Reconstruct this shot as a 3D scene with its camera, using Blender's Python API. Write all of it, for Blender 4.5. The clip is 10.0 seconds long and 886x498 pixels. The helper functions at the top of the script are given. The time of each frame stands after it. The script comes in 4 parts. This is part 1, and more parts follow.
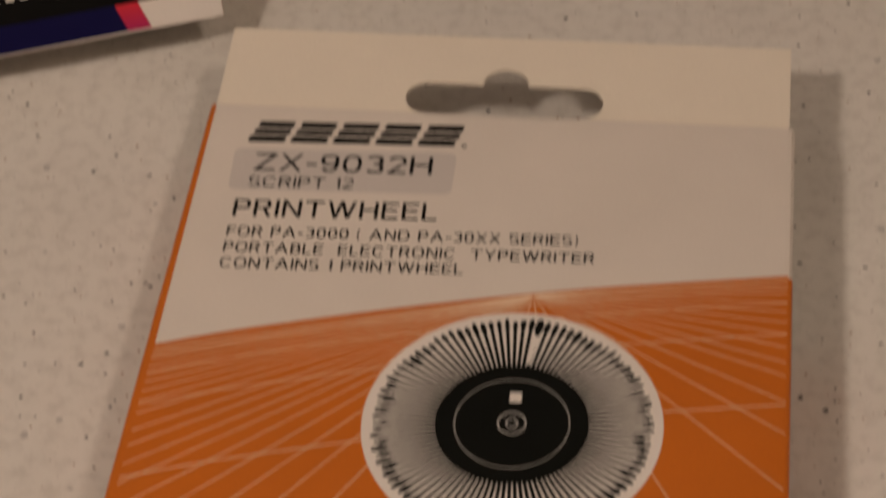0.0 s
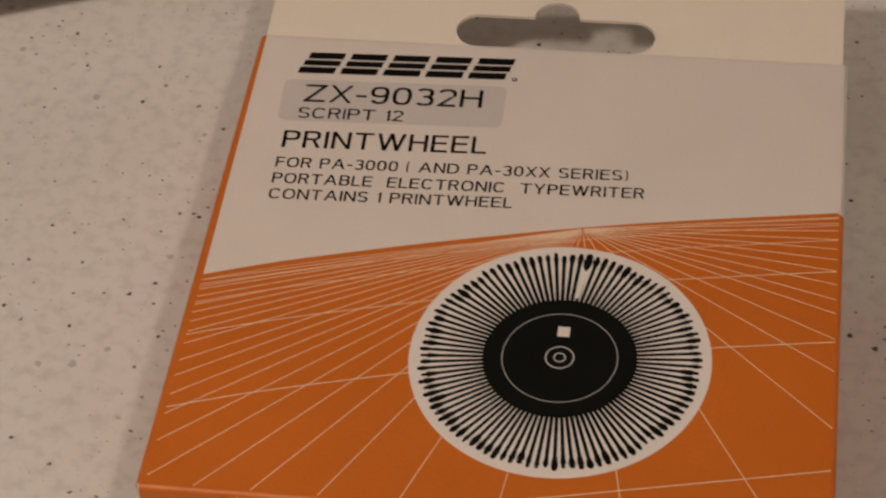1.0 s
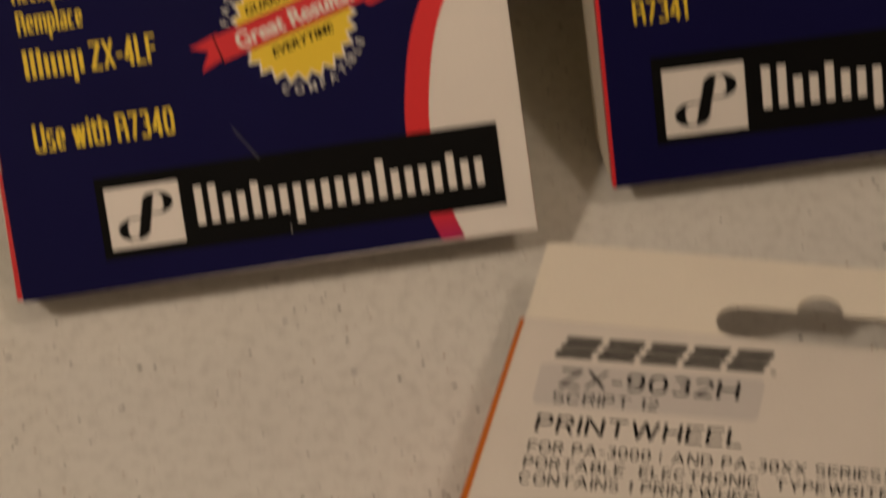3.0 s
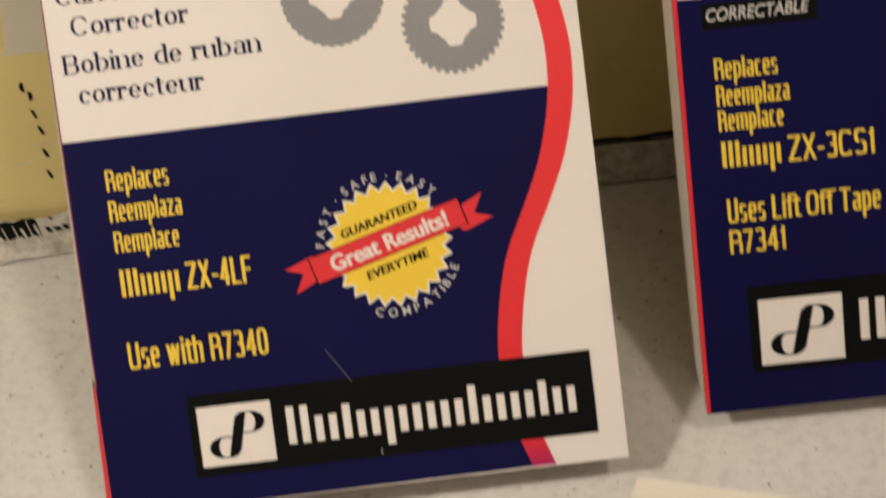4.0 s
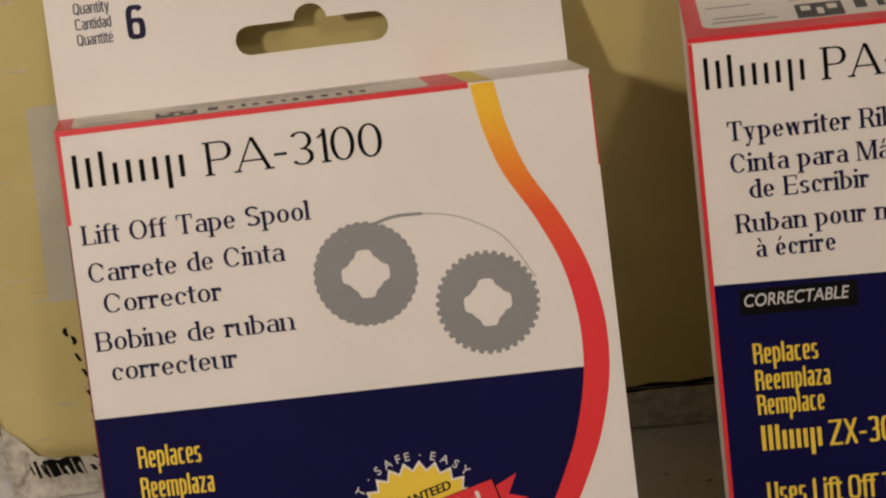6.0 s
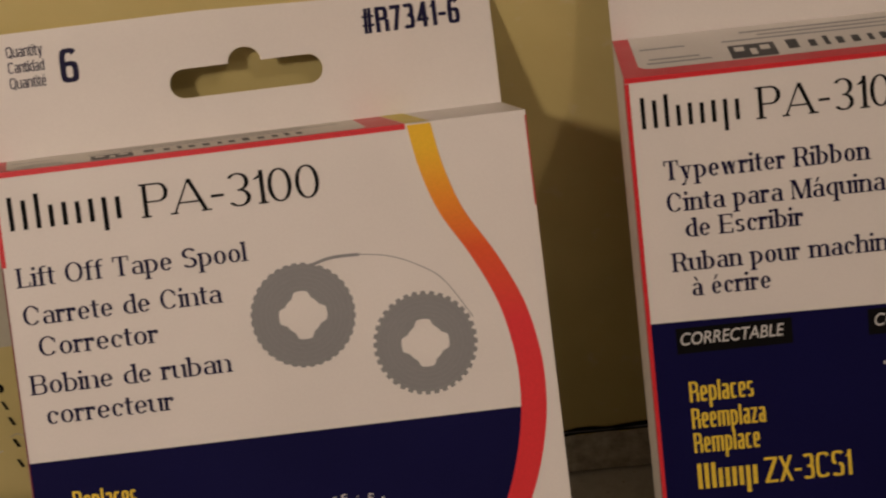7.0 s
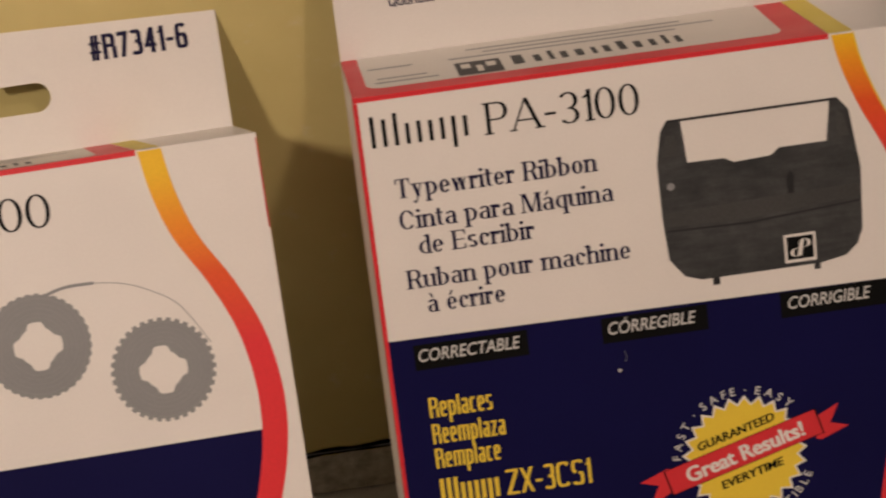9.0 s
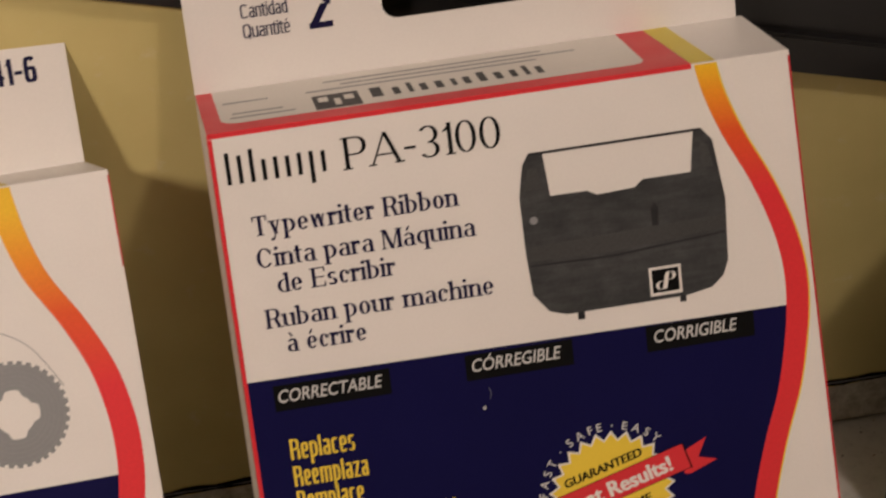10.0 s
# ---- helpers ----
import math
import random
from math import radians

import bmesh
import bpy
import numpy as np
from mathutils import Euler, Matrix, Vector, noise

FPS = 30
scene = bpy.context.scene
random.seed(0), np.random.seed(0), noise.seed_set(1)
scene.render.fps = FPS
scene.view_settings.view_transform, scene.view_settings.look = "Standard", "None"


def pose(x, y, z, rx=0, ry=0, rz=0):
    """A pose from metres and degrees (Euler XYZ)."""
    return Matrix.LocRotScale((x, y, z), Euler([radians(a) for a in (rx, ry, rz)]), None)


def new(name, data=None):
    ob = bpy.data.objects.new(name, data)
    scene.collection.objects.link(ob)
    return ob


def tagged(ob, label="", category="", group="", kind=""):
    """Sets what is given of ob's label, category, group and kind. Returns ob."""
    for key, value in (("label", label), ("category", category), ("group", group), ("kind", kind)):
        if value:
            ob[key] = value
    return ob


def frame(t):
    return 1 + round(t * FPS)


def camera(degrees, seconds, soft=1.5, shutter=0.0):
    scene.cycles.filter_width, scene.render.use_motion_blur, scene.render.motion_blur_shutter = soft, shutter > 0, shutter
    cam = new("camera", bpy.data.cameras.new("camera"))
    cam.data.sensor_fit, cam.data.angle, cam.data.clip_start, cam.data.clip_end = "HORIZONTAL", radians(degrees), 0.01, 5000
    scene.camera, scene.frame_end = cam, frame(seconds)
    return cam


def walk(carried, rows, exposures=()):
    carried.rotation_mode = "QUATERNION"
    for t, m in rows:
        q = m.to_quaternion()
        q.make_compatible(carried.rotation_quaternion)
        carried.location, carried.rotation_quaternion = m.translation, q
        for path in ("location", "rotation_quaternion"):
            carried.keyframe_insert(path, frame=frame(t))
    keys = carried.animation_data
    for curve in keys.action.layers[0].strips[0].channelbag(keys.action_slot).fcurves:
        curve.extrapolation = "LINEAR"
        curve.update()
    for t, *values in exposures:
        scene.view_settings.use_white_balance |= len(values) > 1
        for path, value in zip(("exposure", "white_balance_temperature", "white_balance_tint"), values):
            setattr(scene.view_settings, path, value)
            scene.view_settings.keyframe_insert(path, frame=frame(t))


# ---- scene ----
cam = camera(21.25, 10.0, soft=2.2, shutter=0.5)
ROWS = [
    (0.0, 0.0923, -0.3172, 0.3084, 44.669, 2.695, 6.605),
    (0.3, 0.0918, -0.3176, 0.3045, 42.986, 2.678, 6.459),
    (0.5, 0.0926, -0.3154, 0.3068, 42.487, 2.717, 6.700),
    (1.0, 0.0917, -0.3170, 0.3072, 43.204, 3.070, 7.826),
    (1.5, 0.0918, -0.3175, 0.3077, 43.664, 3.581, 8.807),
    (2.0, 0.0923, -0.3163, 0.3061, 44.662, 4.414, 10.868),
    (2.5, 0.0925, -0.3137, 0.3069, 46.851, 5.112, 12.579),
    (3.0, 0.0933, -0.3131, 0.3068, 50.297, 5.732, 14.242),
    (3.2, 0.0945, -0.3129, 0.3071, 52.189, 5.881, 14.728),
    (4.3, 0.0982, -0.2807, 0.3382, 52.257, 6.847, 18.310),
    (4.5, 0.1012, -0.2761, 0.3407, 52.778, 7.025, 18.598),
    (5.0, 0.0990, -0.2691, 0.3477, 53.346, 7.191, 19.076),
    (5.5, 0.1028, -0.2604, 0.3552, 53.713, 7.835, 19.788),
    (5.7, 0.1047, -0.2548, 0.3597, 53.481, 8.035, 19.993),
    (6.8, 0.0945, -0.2644, 0.3560, 55.299, 6.531, 17.821),
    (7.0, 0.0947, -0.2640, 0.3562, 55.247, 6.415, 17.333),
    (7.5, 0.0955, -0.2636, 0.3559, 55.289, 6.176, 16.344),
    (8.0, 0.0962, -0.2655, 0.3552, 55.540, 5.887, 15.357),
    (8.5, 0.0970, -0.2656, 0.3558, 55.393, 5.181, 13.021),
    (9.0, 0.0993, -0.2639, 0.3557, 55.257, 4.746, 11.354),
    (9.5, 0.0991, -0.2619, 0.3553, 55.059, 4.032, 9.290),
    (10.0, 0.0989, -0.2529, 0.3541, 55.271, 3.537, 8.325),
]
EXPOSURES = [(0.0, -0.26, 6850, 10), (0.5, -0.16, 6600, 10), (1.0, -0.10, 6450, 9), (1.5, -0.10, 6450, 8), (2.0, -0.20, 6500, 9), (3.0, -0.28, 7000, 4), (4.3, 0.66, 5950, 0), (4.5, 0.62, 5950, 0), (5.0, 0.41, 5900, 0),
             (5.5, 0.30, 5880, 0), (7.0, -0.36, 6450, 8), (7.6, -0.35, 6480, 8), (8.5, 0.0, 6500, 9), (9.0, 0.14, 6400, 9), (10.0, 0.22, 6150, 7)]
walk(cam, [(t, pose(x, y, z, rx, ry, rz)) for t, x, y, z, rx, ry, rz in ROWS], EXPOSURES)

# ---- world and lamps ----
world = bpy.data.worlds.new("world")
scene.world = world
world.use_nodes = True
world.node_tree.nodes["Background"].inputs[0].default_value = (1.0, 0.86, 0.68, 1)
world.node_tree.nodes["Background"].inputs[1].default_value = 0.015


def bulb(name, place, watts, radius):
    data = bpy.data.lights.new(name, "POINT")
    data.energy, data.shadow_soft_size, data.color = watts, radius, (1.0, 0.80, 0.675)
    ob = new(name, data)
    ob.location = place
    return ob


bulb("lamp_bulb", (0.80, -0.76, 1.50), 17.0, 0.055)
bulb("lamp_bulb", (-0.155, -0.385, 0.50), 6.5, 0.028)
# soft fill from above with no known source, added to brighten upward faces
fill_data = bpy.data.lights.new("overhead_fill", "AREA")
fill_data.energy, fill_data.shape, fill_data.size, fill_data.color = 1.2, "DISK", 0.3, (1.0, 0.80, 0.675)
fill_ob = new("overhead_fill", fill_data)
fill_ob.location = (-0.62, 0.18, 1.55)

# ---- materials ----


def nodes_of(name, rough=0.5, metal=0.0, spec=0.5):
    m = bpy.data.materials.new(name)
    m.use_nodes = True
    nt = m.node_tree
    b = nt.nodes["Principled BSDF"]
    b.inputs["Roughness"].default_value, b.inputs["Metallic"].default_value = rough, metal
    b.inputs["Specular IOR Level"].default_value = spec
    return m, nt, b


def ramp(nt, stops, src, interp="LINEAR"):
    r = nt.nodes.new("ShaderNodeValToRGB")
    r.color_ramp.interpolation = interp
    while len(r.color_ramp.elements) < len(stops):
        r.color_ramp.elements.new(0.5)
    for e, (p, c) in zip(r.color_ramp.elements, stops):
        e.position, e.color = p, (*c, 1) if len(c) == 3 else c
    nt.links.new(src, r.inputs[0])
    return r.outputs[0]


def coords(nt):
    return nt.nodes.new("ShaderNodeTexCoord").outputs["Object"]


def noise_of(nt, scale, detail=4.0, rough=0.55, src=None):
    n = nt.nodes.new("ShaderNodeTexNoise")
    n.inputs["Scale"].default_value, n.inputs["Detail"].default_value, n.inputs["Roughness"].default_value = scale, detail, rough
    nt.links.new(src or coords(nt), n.inputs["Vector"])
    return n.outputs["Fac"]


def mix(nt, fac, a, b, mode="MIX"):
    n = nt.nodes.new("ShaderNodeMix")
    n.data_type, n.blend_type = "RGBA", mode
    for sock, v in ((n.inputs[0], fac), (n.inputs[6], a), (n.inputs[7], b)):
        if isinstance(v, (int, float)):
            sock.default_value = v
        elif isinstance(v, tuple):
            sock.default_value = (*v, 1)
        else:
            nt.links.new(v, sock)
    return n.outputs[2]


def bump(nt, b, height, strength, dist=0.0002):
    n = nt.nodes.new("ShaderNodeBump")
    n.inputs["Strength"].default_value, n.inputs["Distance"].default_value = strength, dist
    nt.links.new(height, n.inputs["Height"])
    nt.links.new(n.outputs[0], b.inputs["Normal"])


def card(name, colour, rough=0.42, vary=0.07, spec=0.3):
    """Printed, coated carton board: slightly mottled ink over a faint paper grain."""
    m, nt, b = nodes_of(name, rough, 0.0, spec)
    low = tuple(c * (1 - vary) for c in colour)
    blot = ramp(nt, [(0.3, low), (0.7, colour)], noise_of(nt, 45, 3))
    fine = ramp(nt, [(0.35, (1 - vary * 0.6,) * 3), (0.65, (1, 1, 1))], noise_of(nt, 1900, 2))
    nt.links.new(mix(nt, 1.0, blot, fine, "MULTIPLY"), b.inputs["Base Color"])
    grain = noise_of(nt, 900, 3)
    bump(nt, b, grain, 0.12, 0.0001)
    wear = ramp(nt, [(0.3, (rough - 0.06,) * 3), (0.7, (rough + 0.08,) * 3)], noise_of(nt, 60, 3))
    nt.links.new(wear, b.inputs["Roughness"])
    return m


def stripe_ink(name, top, bottom, stops):
    """Ink that runs from yellow through orange to red down the panel."""
    m, nt, b = nodes_of(name, 0.4, 0.0, 0.4)
    sep = nt.nodes.new("ShaderNodeSeparateXYZ")
    nt.links.new(coords(nt), sep.inputs[0])
    mr = nt.nodes.new("ShaderNodeMapRange")
    mr.inputs["From Min"].default_value, mr.inputs["From Max"].default_value = bottom, top
    nt.links.new(sep.outputs[1], mr.inputs["Value"])
    col = ramp(nt, [(0.0, (0.35, 0.008, 0.10)), (0.05, (0.66, 0.022, 0.03)), *zip(stops, ((0.72, 0.03, 0.038), (0.74, 0.09, 0.016), (0.82, 0.28, 0.012), (0.84, 0.50, 0.016)))], mr.outputs[0])
    fine = ramp(nt, [(0.35, (0.93,) * 3), (0.65, (1, 1, 1))], noise_of(nt, 1900, 2))
    nt.links.new(mix(nt, 1.0, col, fine, "MULTIPLY"), b.inputs["Base Color"])
    bump(nt, b, noise_of(nt, 900, 3), 0.12, 0.0001)
    return m


def counter_material():
    """Off-white speckled laminate: small dark chips, faint grey and tan flecks, soft clouding."""
    m, nt, b = nodes_of("speckled_laminate", 0.38, 0.0, 0.45)
    base = ramp(nt, [(0.3, (0.66, 0.645, 0.61)), (0.7, (0.71, 0.695, 0.66))], noise_of(nt, 28, 5))
    cloud = ramp(nt, [(0.34, (0.87, 0.865, 0.86)), (0.54, (1, 1, 1))], noise_of(nt, 330, 4, 0.6))
    col = mix(nt, 1.0, base, cloud, "MULTIPLY")
    warp = nt.nodes.new("ShaderNodeVectorMath")
    warp.operation = "MULTIPLY_ADD"
    wn = nt.nodes.new("ShaderNodeTexNoise")
    wn.inputs["Scale"].default_value = 700
    nt.links.new(coords(nt), wn.inputs["Vector"])
    nt.links.new(wn.outputs["Color"], warp.inputs[0])
    warp.inputs[1].default_value = (0.0011, 0.0011, 0.0)
    nt.links.new(coords(nt), warp.inputs[2])
    for scale, limit, keep, ink in ((230, 0.12, 0.50, (0.045, 0.042, 0.05)), (400, 0.16, 0.48, (0.12, 0.11, 0.12)), (170, 0.15, 0.55, (0.44, 0.43, 0.42)), (520, 0.16, 0.66, (0.32, 0.23, 0.18)), (900, 0.2, 0.6, (0.40, 0.38, 0.36))):
        v = nt.nodes.new("ShaderNodeTexVoronoi")
        v.inputs["Scale"].default_value = scale
        nt.links.new(warp.outputs[0], v.inputs["Vector"])
        sep = nt.nodes.new("ShaderNodeSeparateColor")
        nt.links.new(v.outputs["Color"], sep.inputs[0])
        # each cell has its own chip size, and most cells have none
        size = nt.nodes.new("ShaderNodeMapRange")
        size.inputs["From Min"].default_value, size.inputs["From Max"].default_value = keep, 1.0
        size.inputs["To Min"].default_value, size.inputs["To Max"].default_value = 0.0, limit
        nt.links.new(sep.outputs[0], size.inputs["Value"])
        d = nt.nodes.new("ShaderNodeMath")
        d.operation = "SUBTRACT"
        nt.links.new(size.outputs[0], d.inputs[0])
        nt.links.new(v.outputs["Distance"], d.inputs[1])
        soft = nt.nodes.new("ShaderNodeMapRange")
        soft.inputs["From Min"].default_value, soft.inputs["From Max"].default_value = -0.01, 0.03
        nt.links.new(d.outputs[0], soft.inputs["Value"])
        col = mix(nt, soft.outputs[0], col, ink)
    nt.links.new(col, b.inputs["Base Color"])
    nt.links.new(ramp(nt, [(0.3, (0.32,) * 3), (0.7, (0.48,) * 3)], noise_of(nt, 60, 4)), b.inputs["Roughness"])
    bump(nt, b, noise_of(nt, 420, 3), 0.1, 0.0001)
    return m


def old_yellow():
    """Faded yellow printed board with scuffs and fine scratches."""
    m, nt, b = nodes_of("faded_yellow_board", 0.5, 0.0, 0.35)
    base = ramp(nt, [(0.3, (0.57, 0.475, 0.19)), (0.7, (0.67, 0.565, 0.245))], noise_of(nt, 22, 5))
    scuff = ramp(nt, [(0.60, (0, 0, 0)), (0.72, (1, 1, 1))], noise_of(nt, 130, 6, 0.7))
    part_fac = nt.nodes.new("ShaderNodeMath")
    part_fac.operation = "MULTIPLY"
    part_fac.inputs[1].default_value = 0.35
    nt.links.new(scuff, part_fac.inputs[0])
    nt.links.new(mix(nt, part_fac.outputs[0], base, (0.68, 0.63, 0.46)), b.inputs["Base Color"])
    bump(nt, b, noise_of(nt, 300, 5), 0.2, 0.0002)
    return m


def worn_board(name, a, bb, scale=260):
    m, nt, b = nodes_of(name, 0.75, 0.0, 0.25)
    nt.links.new(ramp(nt, [(0.35, a), (0.65, bb)], noise_of(nt, scale, 6, 0.7)), b.inputs["Base Color"])
    bump(nt, b, noise_of(nt, scale * 1.5, 5), 0.5, 0.0004)
    return m


def plain(name, colour, rough=0.8, scale=6, spec=0.3, vary=0.1):
    m, nt, b = nodes_of(name, rough, 0.0, spec)
    nt.links.new(ramp(nt, [(0.3, tuple(c * (1 - vary) for c in colour)), (0.7, colour)], noise_of(nt, scale, 5)), b.inputs["Base Color"])
    bump(nt, b, noise_of(nt, scale * 40, 3), 0.15, 0.0003)
    return m


def mottled(name, a, b_):
    """A printed photograph's dark plastic: soft clouds, fine grain and faint level streaks."""
    m, nt, b = nodes_of(name, 0.5, 0.0, 0.15)
    stretch = nt.nodes.new("ShaderNodeMapping")
    stretch.inputs["Scale"].default_value = (0.25, 1.6, 1.0)
    nt.links.new(coords(nt), stretch.inputs["Vector"])
    streak = ramp(nt, [(0.38, (0.78,) * 3), (0.62, (1, 1, 1))], noise_of(nt, 420, 3, 0.6, stretch.outputs[0]))
    cloud = ramp(nt, [(0.32, a), (0.68, b_)], noise_of(nt, 95, 5, 0.6))
    grain = ramp(nt, [(0.3, (0.86,) * 3), (0.7, (1, 1, 1))], noise_of(nt, 1700, 2))
    nt.links.new(mix(nt, 1.0, mix(nt, 1.0, cloud, streak, "MULTIPLY"), grain, "MULTIPLY"), b.inputs["Base Color"])
    return m


WHITE = card("white_coated_board", (0.74, 0.70, 0.66), 0.42, 0.04)
CREAM = card("off_white_board", (0.79, 0.735, 0.64), 0.5, 0.05)
ORANGE = card("orange_ink", (0.58, 0.15, 0.016), 0.42, 0.08)
LINE = card("pale_line_ink", (0.80, 0.60, 0.42), 0.45, 0.05)
BLACK = card("black_ink", (0.006, 0.006, 0.006), 0.58, 0.2, 0.05)
INK = card("wheel_black_ink", (0.007, 0.008, 0.007), 0.58, 0.2, 0.06)
BLUE = card("navy_ink", (0.0062, 0.0054, 0.052), 0.58, 0.12, 0.07)
NAVY = card("navy_text_ink", (0.009, 0.007, 0.042), 0.5, 0.12, 0.12)
YELLOW = card("yellow_ink", (0.80, 0.58, 0.05), 0.42, 0.05)
RED = card("red_ink", (0.66, 0.03, 0.04), 0.4, 0.06)
DKRED = card("dark_red_ink", (0.50, 0.02, 0.03), 0.4, 0.06)
WINE = card("wine_red_ink", (0.20, 0.02, 0.03), 0.45, 0.06)
GREY = card("grey_ink", (0.25, 0.25, 0.255), 0.45, 0.08)
GREY_L = card("lighter_grey_ink", (0.29, 0.29, 0.29), 0.45, 0.1)
PALEGREY = card("pale_grey_ink", (0.50, 0.49, 0.47), 0.5, 0.05)
WORD = card("pale_word_ink", (0.60, 0.59, 0.57), 0.5, 0.05)
FADED = card("faded_grey_ink", (0.60, 0.565, 0.45), 0.6, 0.12)
LABEL = card("pale_label_ink", (0.72, 0.68, 0.62), 0.5, 0.05)
STICK = card("grey_sticker", (0.58, 0.55, 0.53), 0.35, 0.05)
CHAR = mottled("charcoal_ink", (0.034, 0.036, 0.037), (0.078, 0.079, 0.080))
CHAR_L = card("charcoal_light_ink", (0.058, 0.058, 0.058), 0.45, 0.3)
CHAR_D = card("charcoal_dark_ink", (0.02, 0.02, 0.022), 0.45, 0.2)
STRIPE_B = stripe_ink("sunset_stripe_ink", 0.130, 0.0, (0.70, 0.81, 0.89, 0.965))
STRIPE_C = stripe_ink("warm_sunset_stripe_ink", 0.133, 0.0, (0.81, 0.90, 0.955, 1.0))
LEMON = card("lemon_ink", (0.68, 0.54, 0.05), 0.42, 0.05)
FRONT = card("greyish_white_print_ground", (0.70, 0.655, 0.605), 0.5, 0.05)
COUNTER = counter_material()
YBOARD = old_yellow()
SCUFF = worn_board("scuffed_white_edge", (0.34, 0.31, 0.25), (0.66, 0.63, 0.55))
TORN = worn_board("torn_brown_edge", (0.10, 0.06, 0.03), (0.34, 0.24, 0.14))
DARKPLASTIC = plain("black_plastic", (0.014, 0.013, 0.013), 0.42, 30, 0.4, 0.3)
WALL = plain("warm_wall_paint", (0.62, 0.57, 0.48), 0.85)
CEIL = plain("ceiling_paint", (0.75, 0.72, 0.66), 0.9)
FLOORM = plain("floor_boards_tone", (0.22, 0.14, 0.08), 0.6, 3)
EDGE = plain("counter_edge", (0.55, 0.52, 0.47), 0.5, 40)

# ---- mesh helpers (local units: millimetres on a panel: x right, y up the panel, z out of it) ----
MM = 0.001


def obj(name, bm, material, parent=None, label=""):
    me = bpy.data.meshes.new(name)
    bm.to_mesh(me)
    bm.free()
    me.materials.append(material)
    ob = new(name, me)
    if parent:
        ob.parent = parent
    if label:
        ob["label"] = label
    return ob


part = obj


def poly(bm, pts, z):
    vs = [bm.verts.new((x * MM, y * MM, z * MM)) for x, y in pts]
    f = bm.faces.new(vs)
    f.normal_update()
    if f.normal.z < 0:
        f.normal_flip()
    return f


def flat(name, pts, z, material, parent, label=""):
    bm = bmesh.new()
    poly(bm, pts, z)
    bmesh.ops.triangulate(bm, faces=bm.faces[:])
    return part(name, bm, material, parent, label)


def rect(x0, y0, x1, y1):
    return [(x0, y0), (x1, y0), (x1, y1), (x0, y1)]


def disc(cx, cy, r, n=64):
    return [(cx + r * math.cos(2 * math.pi * i / n), cy + r * math.sin(2 * math.pi * i / n)) for i in range(n)]


def ring(bm, cx, cy, r0, r1, z, n=72):
    for i in range(n):
        a, b = 2 * math.pi * i / n, 2 * math.pi * (i + 1) / n
        poly(bm, [(cx + r * math.cos(t), cy + r * math.sin(t)) for r, t in ((r0, a), (r1, a), (r1, b), (r0, b))], z)


def stroke(bm, pts, w, z):
    """A thin printed line along pts."""
    for (x0, y0), (x1, y1) in zip(pts, pts[1:]):
        d = math.hypot(x1 - x0, y1 - y0) or 1
        nx, ny = -(y1 - y0) / d * w / 2, (x1 - x0) / d * w / 2
        poly(bm, [(x0 + nx, y0 + ny), (x0 - nx, y0 - ny), (x1 - nx, y1 - ny), (x1 + nx, y1 + ny)], z)


def spline(pts, n=8):
    """A smooth line through a few control points."""
    out, p = [], [pts[0], *pts, pts[-1]]
    for i in range(1, len(p) - 2):
        for k in range(n):
            t = k / n
            out.append(tuple(0.5 * (2 * p[i][a] + (p[i + 1][a] - p[i - 1][a]) * t + (2 * p[i - 1][a] - 5 * p[i][a] + 4 * p[i + 1][a] - p[i + 2][a]) * t * t
                                    + (3 * p[i][a] - p[i - 1][a] - 3 * p[i + 1][a] + p[i + 2][a]) * t ** 3) for a in (0, 1)))
    return out + [pts[-1]]


GLYPHS = {}


def glyph_mesh(body, offset=0.0, shear=0.0, flag=True):
    """The outline of body in the built-in font, as lists of points and faces, size 1."""
    key = (body, offset, shear, flag)
    if key not in GLYPHS:
        cu = bpy.data.curves.new("lettering", "FONT")
        cu.body, cu.size, cu.offset, cu.shear, cu.resolution_u = body, 1.0, offset, shear, 5
        cu.fill_mode = "FRONT"
        ob = new("lettering", cu)
        bpy.context.view_layer.update()
        me = bpy.data.meshes.new_from_object(ob.evaluated_get(bpy.context.evaluated_depsgraph_get()))
        pts, faces = [tuple(v.co[:2]) for v in me.vertices], [tuple(f.vertices) for f in me.polygons]
        bpy.data.objects.remove(ob)
        bpy.data.curves.remove(cu)
        bpy.data.meshes.remove(me)
        if flag and "1" in body:  # the figure one gets a flag at its head
            bare = glyph_mesh("1", offset, shear, False)[0]
            wide, high = max(p[0] for p in bare) - min(p[0] for p in bare), max(p[1] for p in bare)
            for i, ch in enumerate(body):
                if ch == "1":
                    x = max(p[0] for p in glyph_mesh(body[:i + 1], offset, shear, False)[0]) - wide
                    n = len(pts)
                    pts += [(x + 0.01, high), (x - 0.12, high - 0.10), (x - 0.12, high - 0.17), (x + 0.01, high - 0.09)]
                    faces.append((n, n + 1, n + 2, n + 3))
        GLYPHS[key] = (pts, faces)
    return GLYPHS[key]


CAP = max(p[1] for p in glyph_mesh("H")[0])


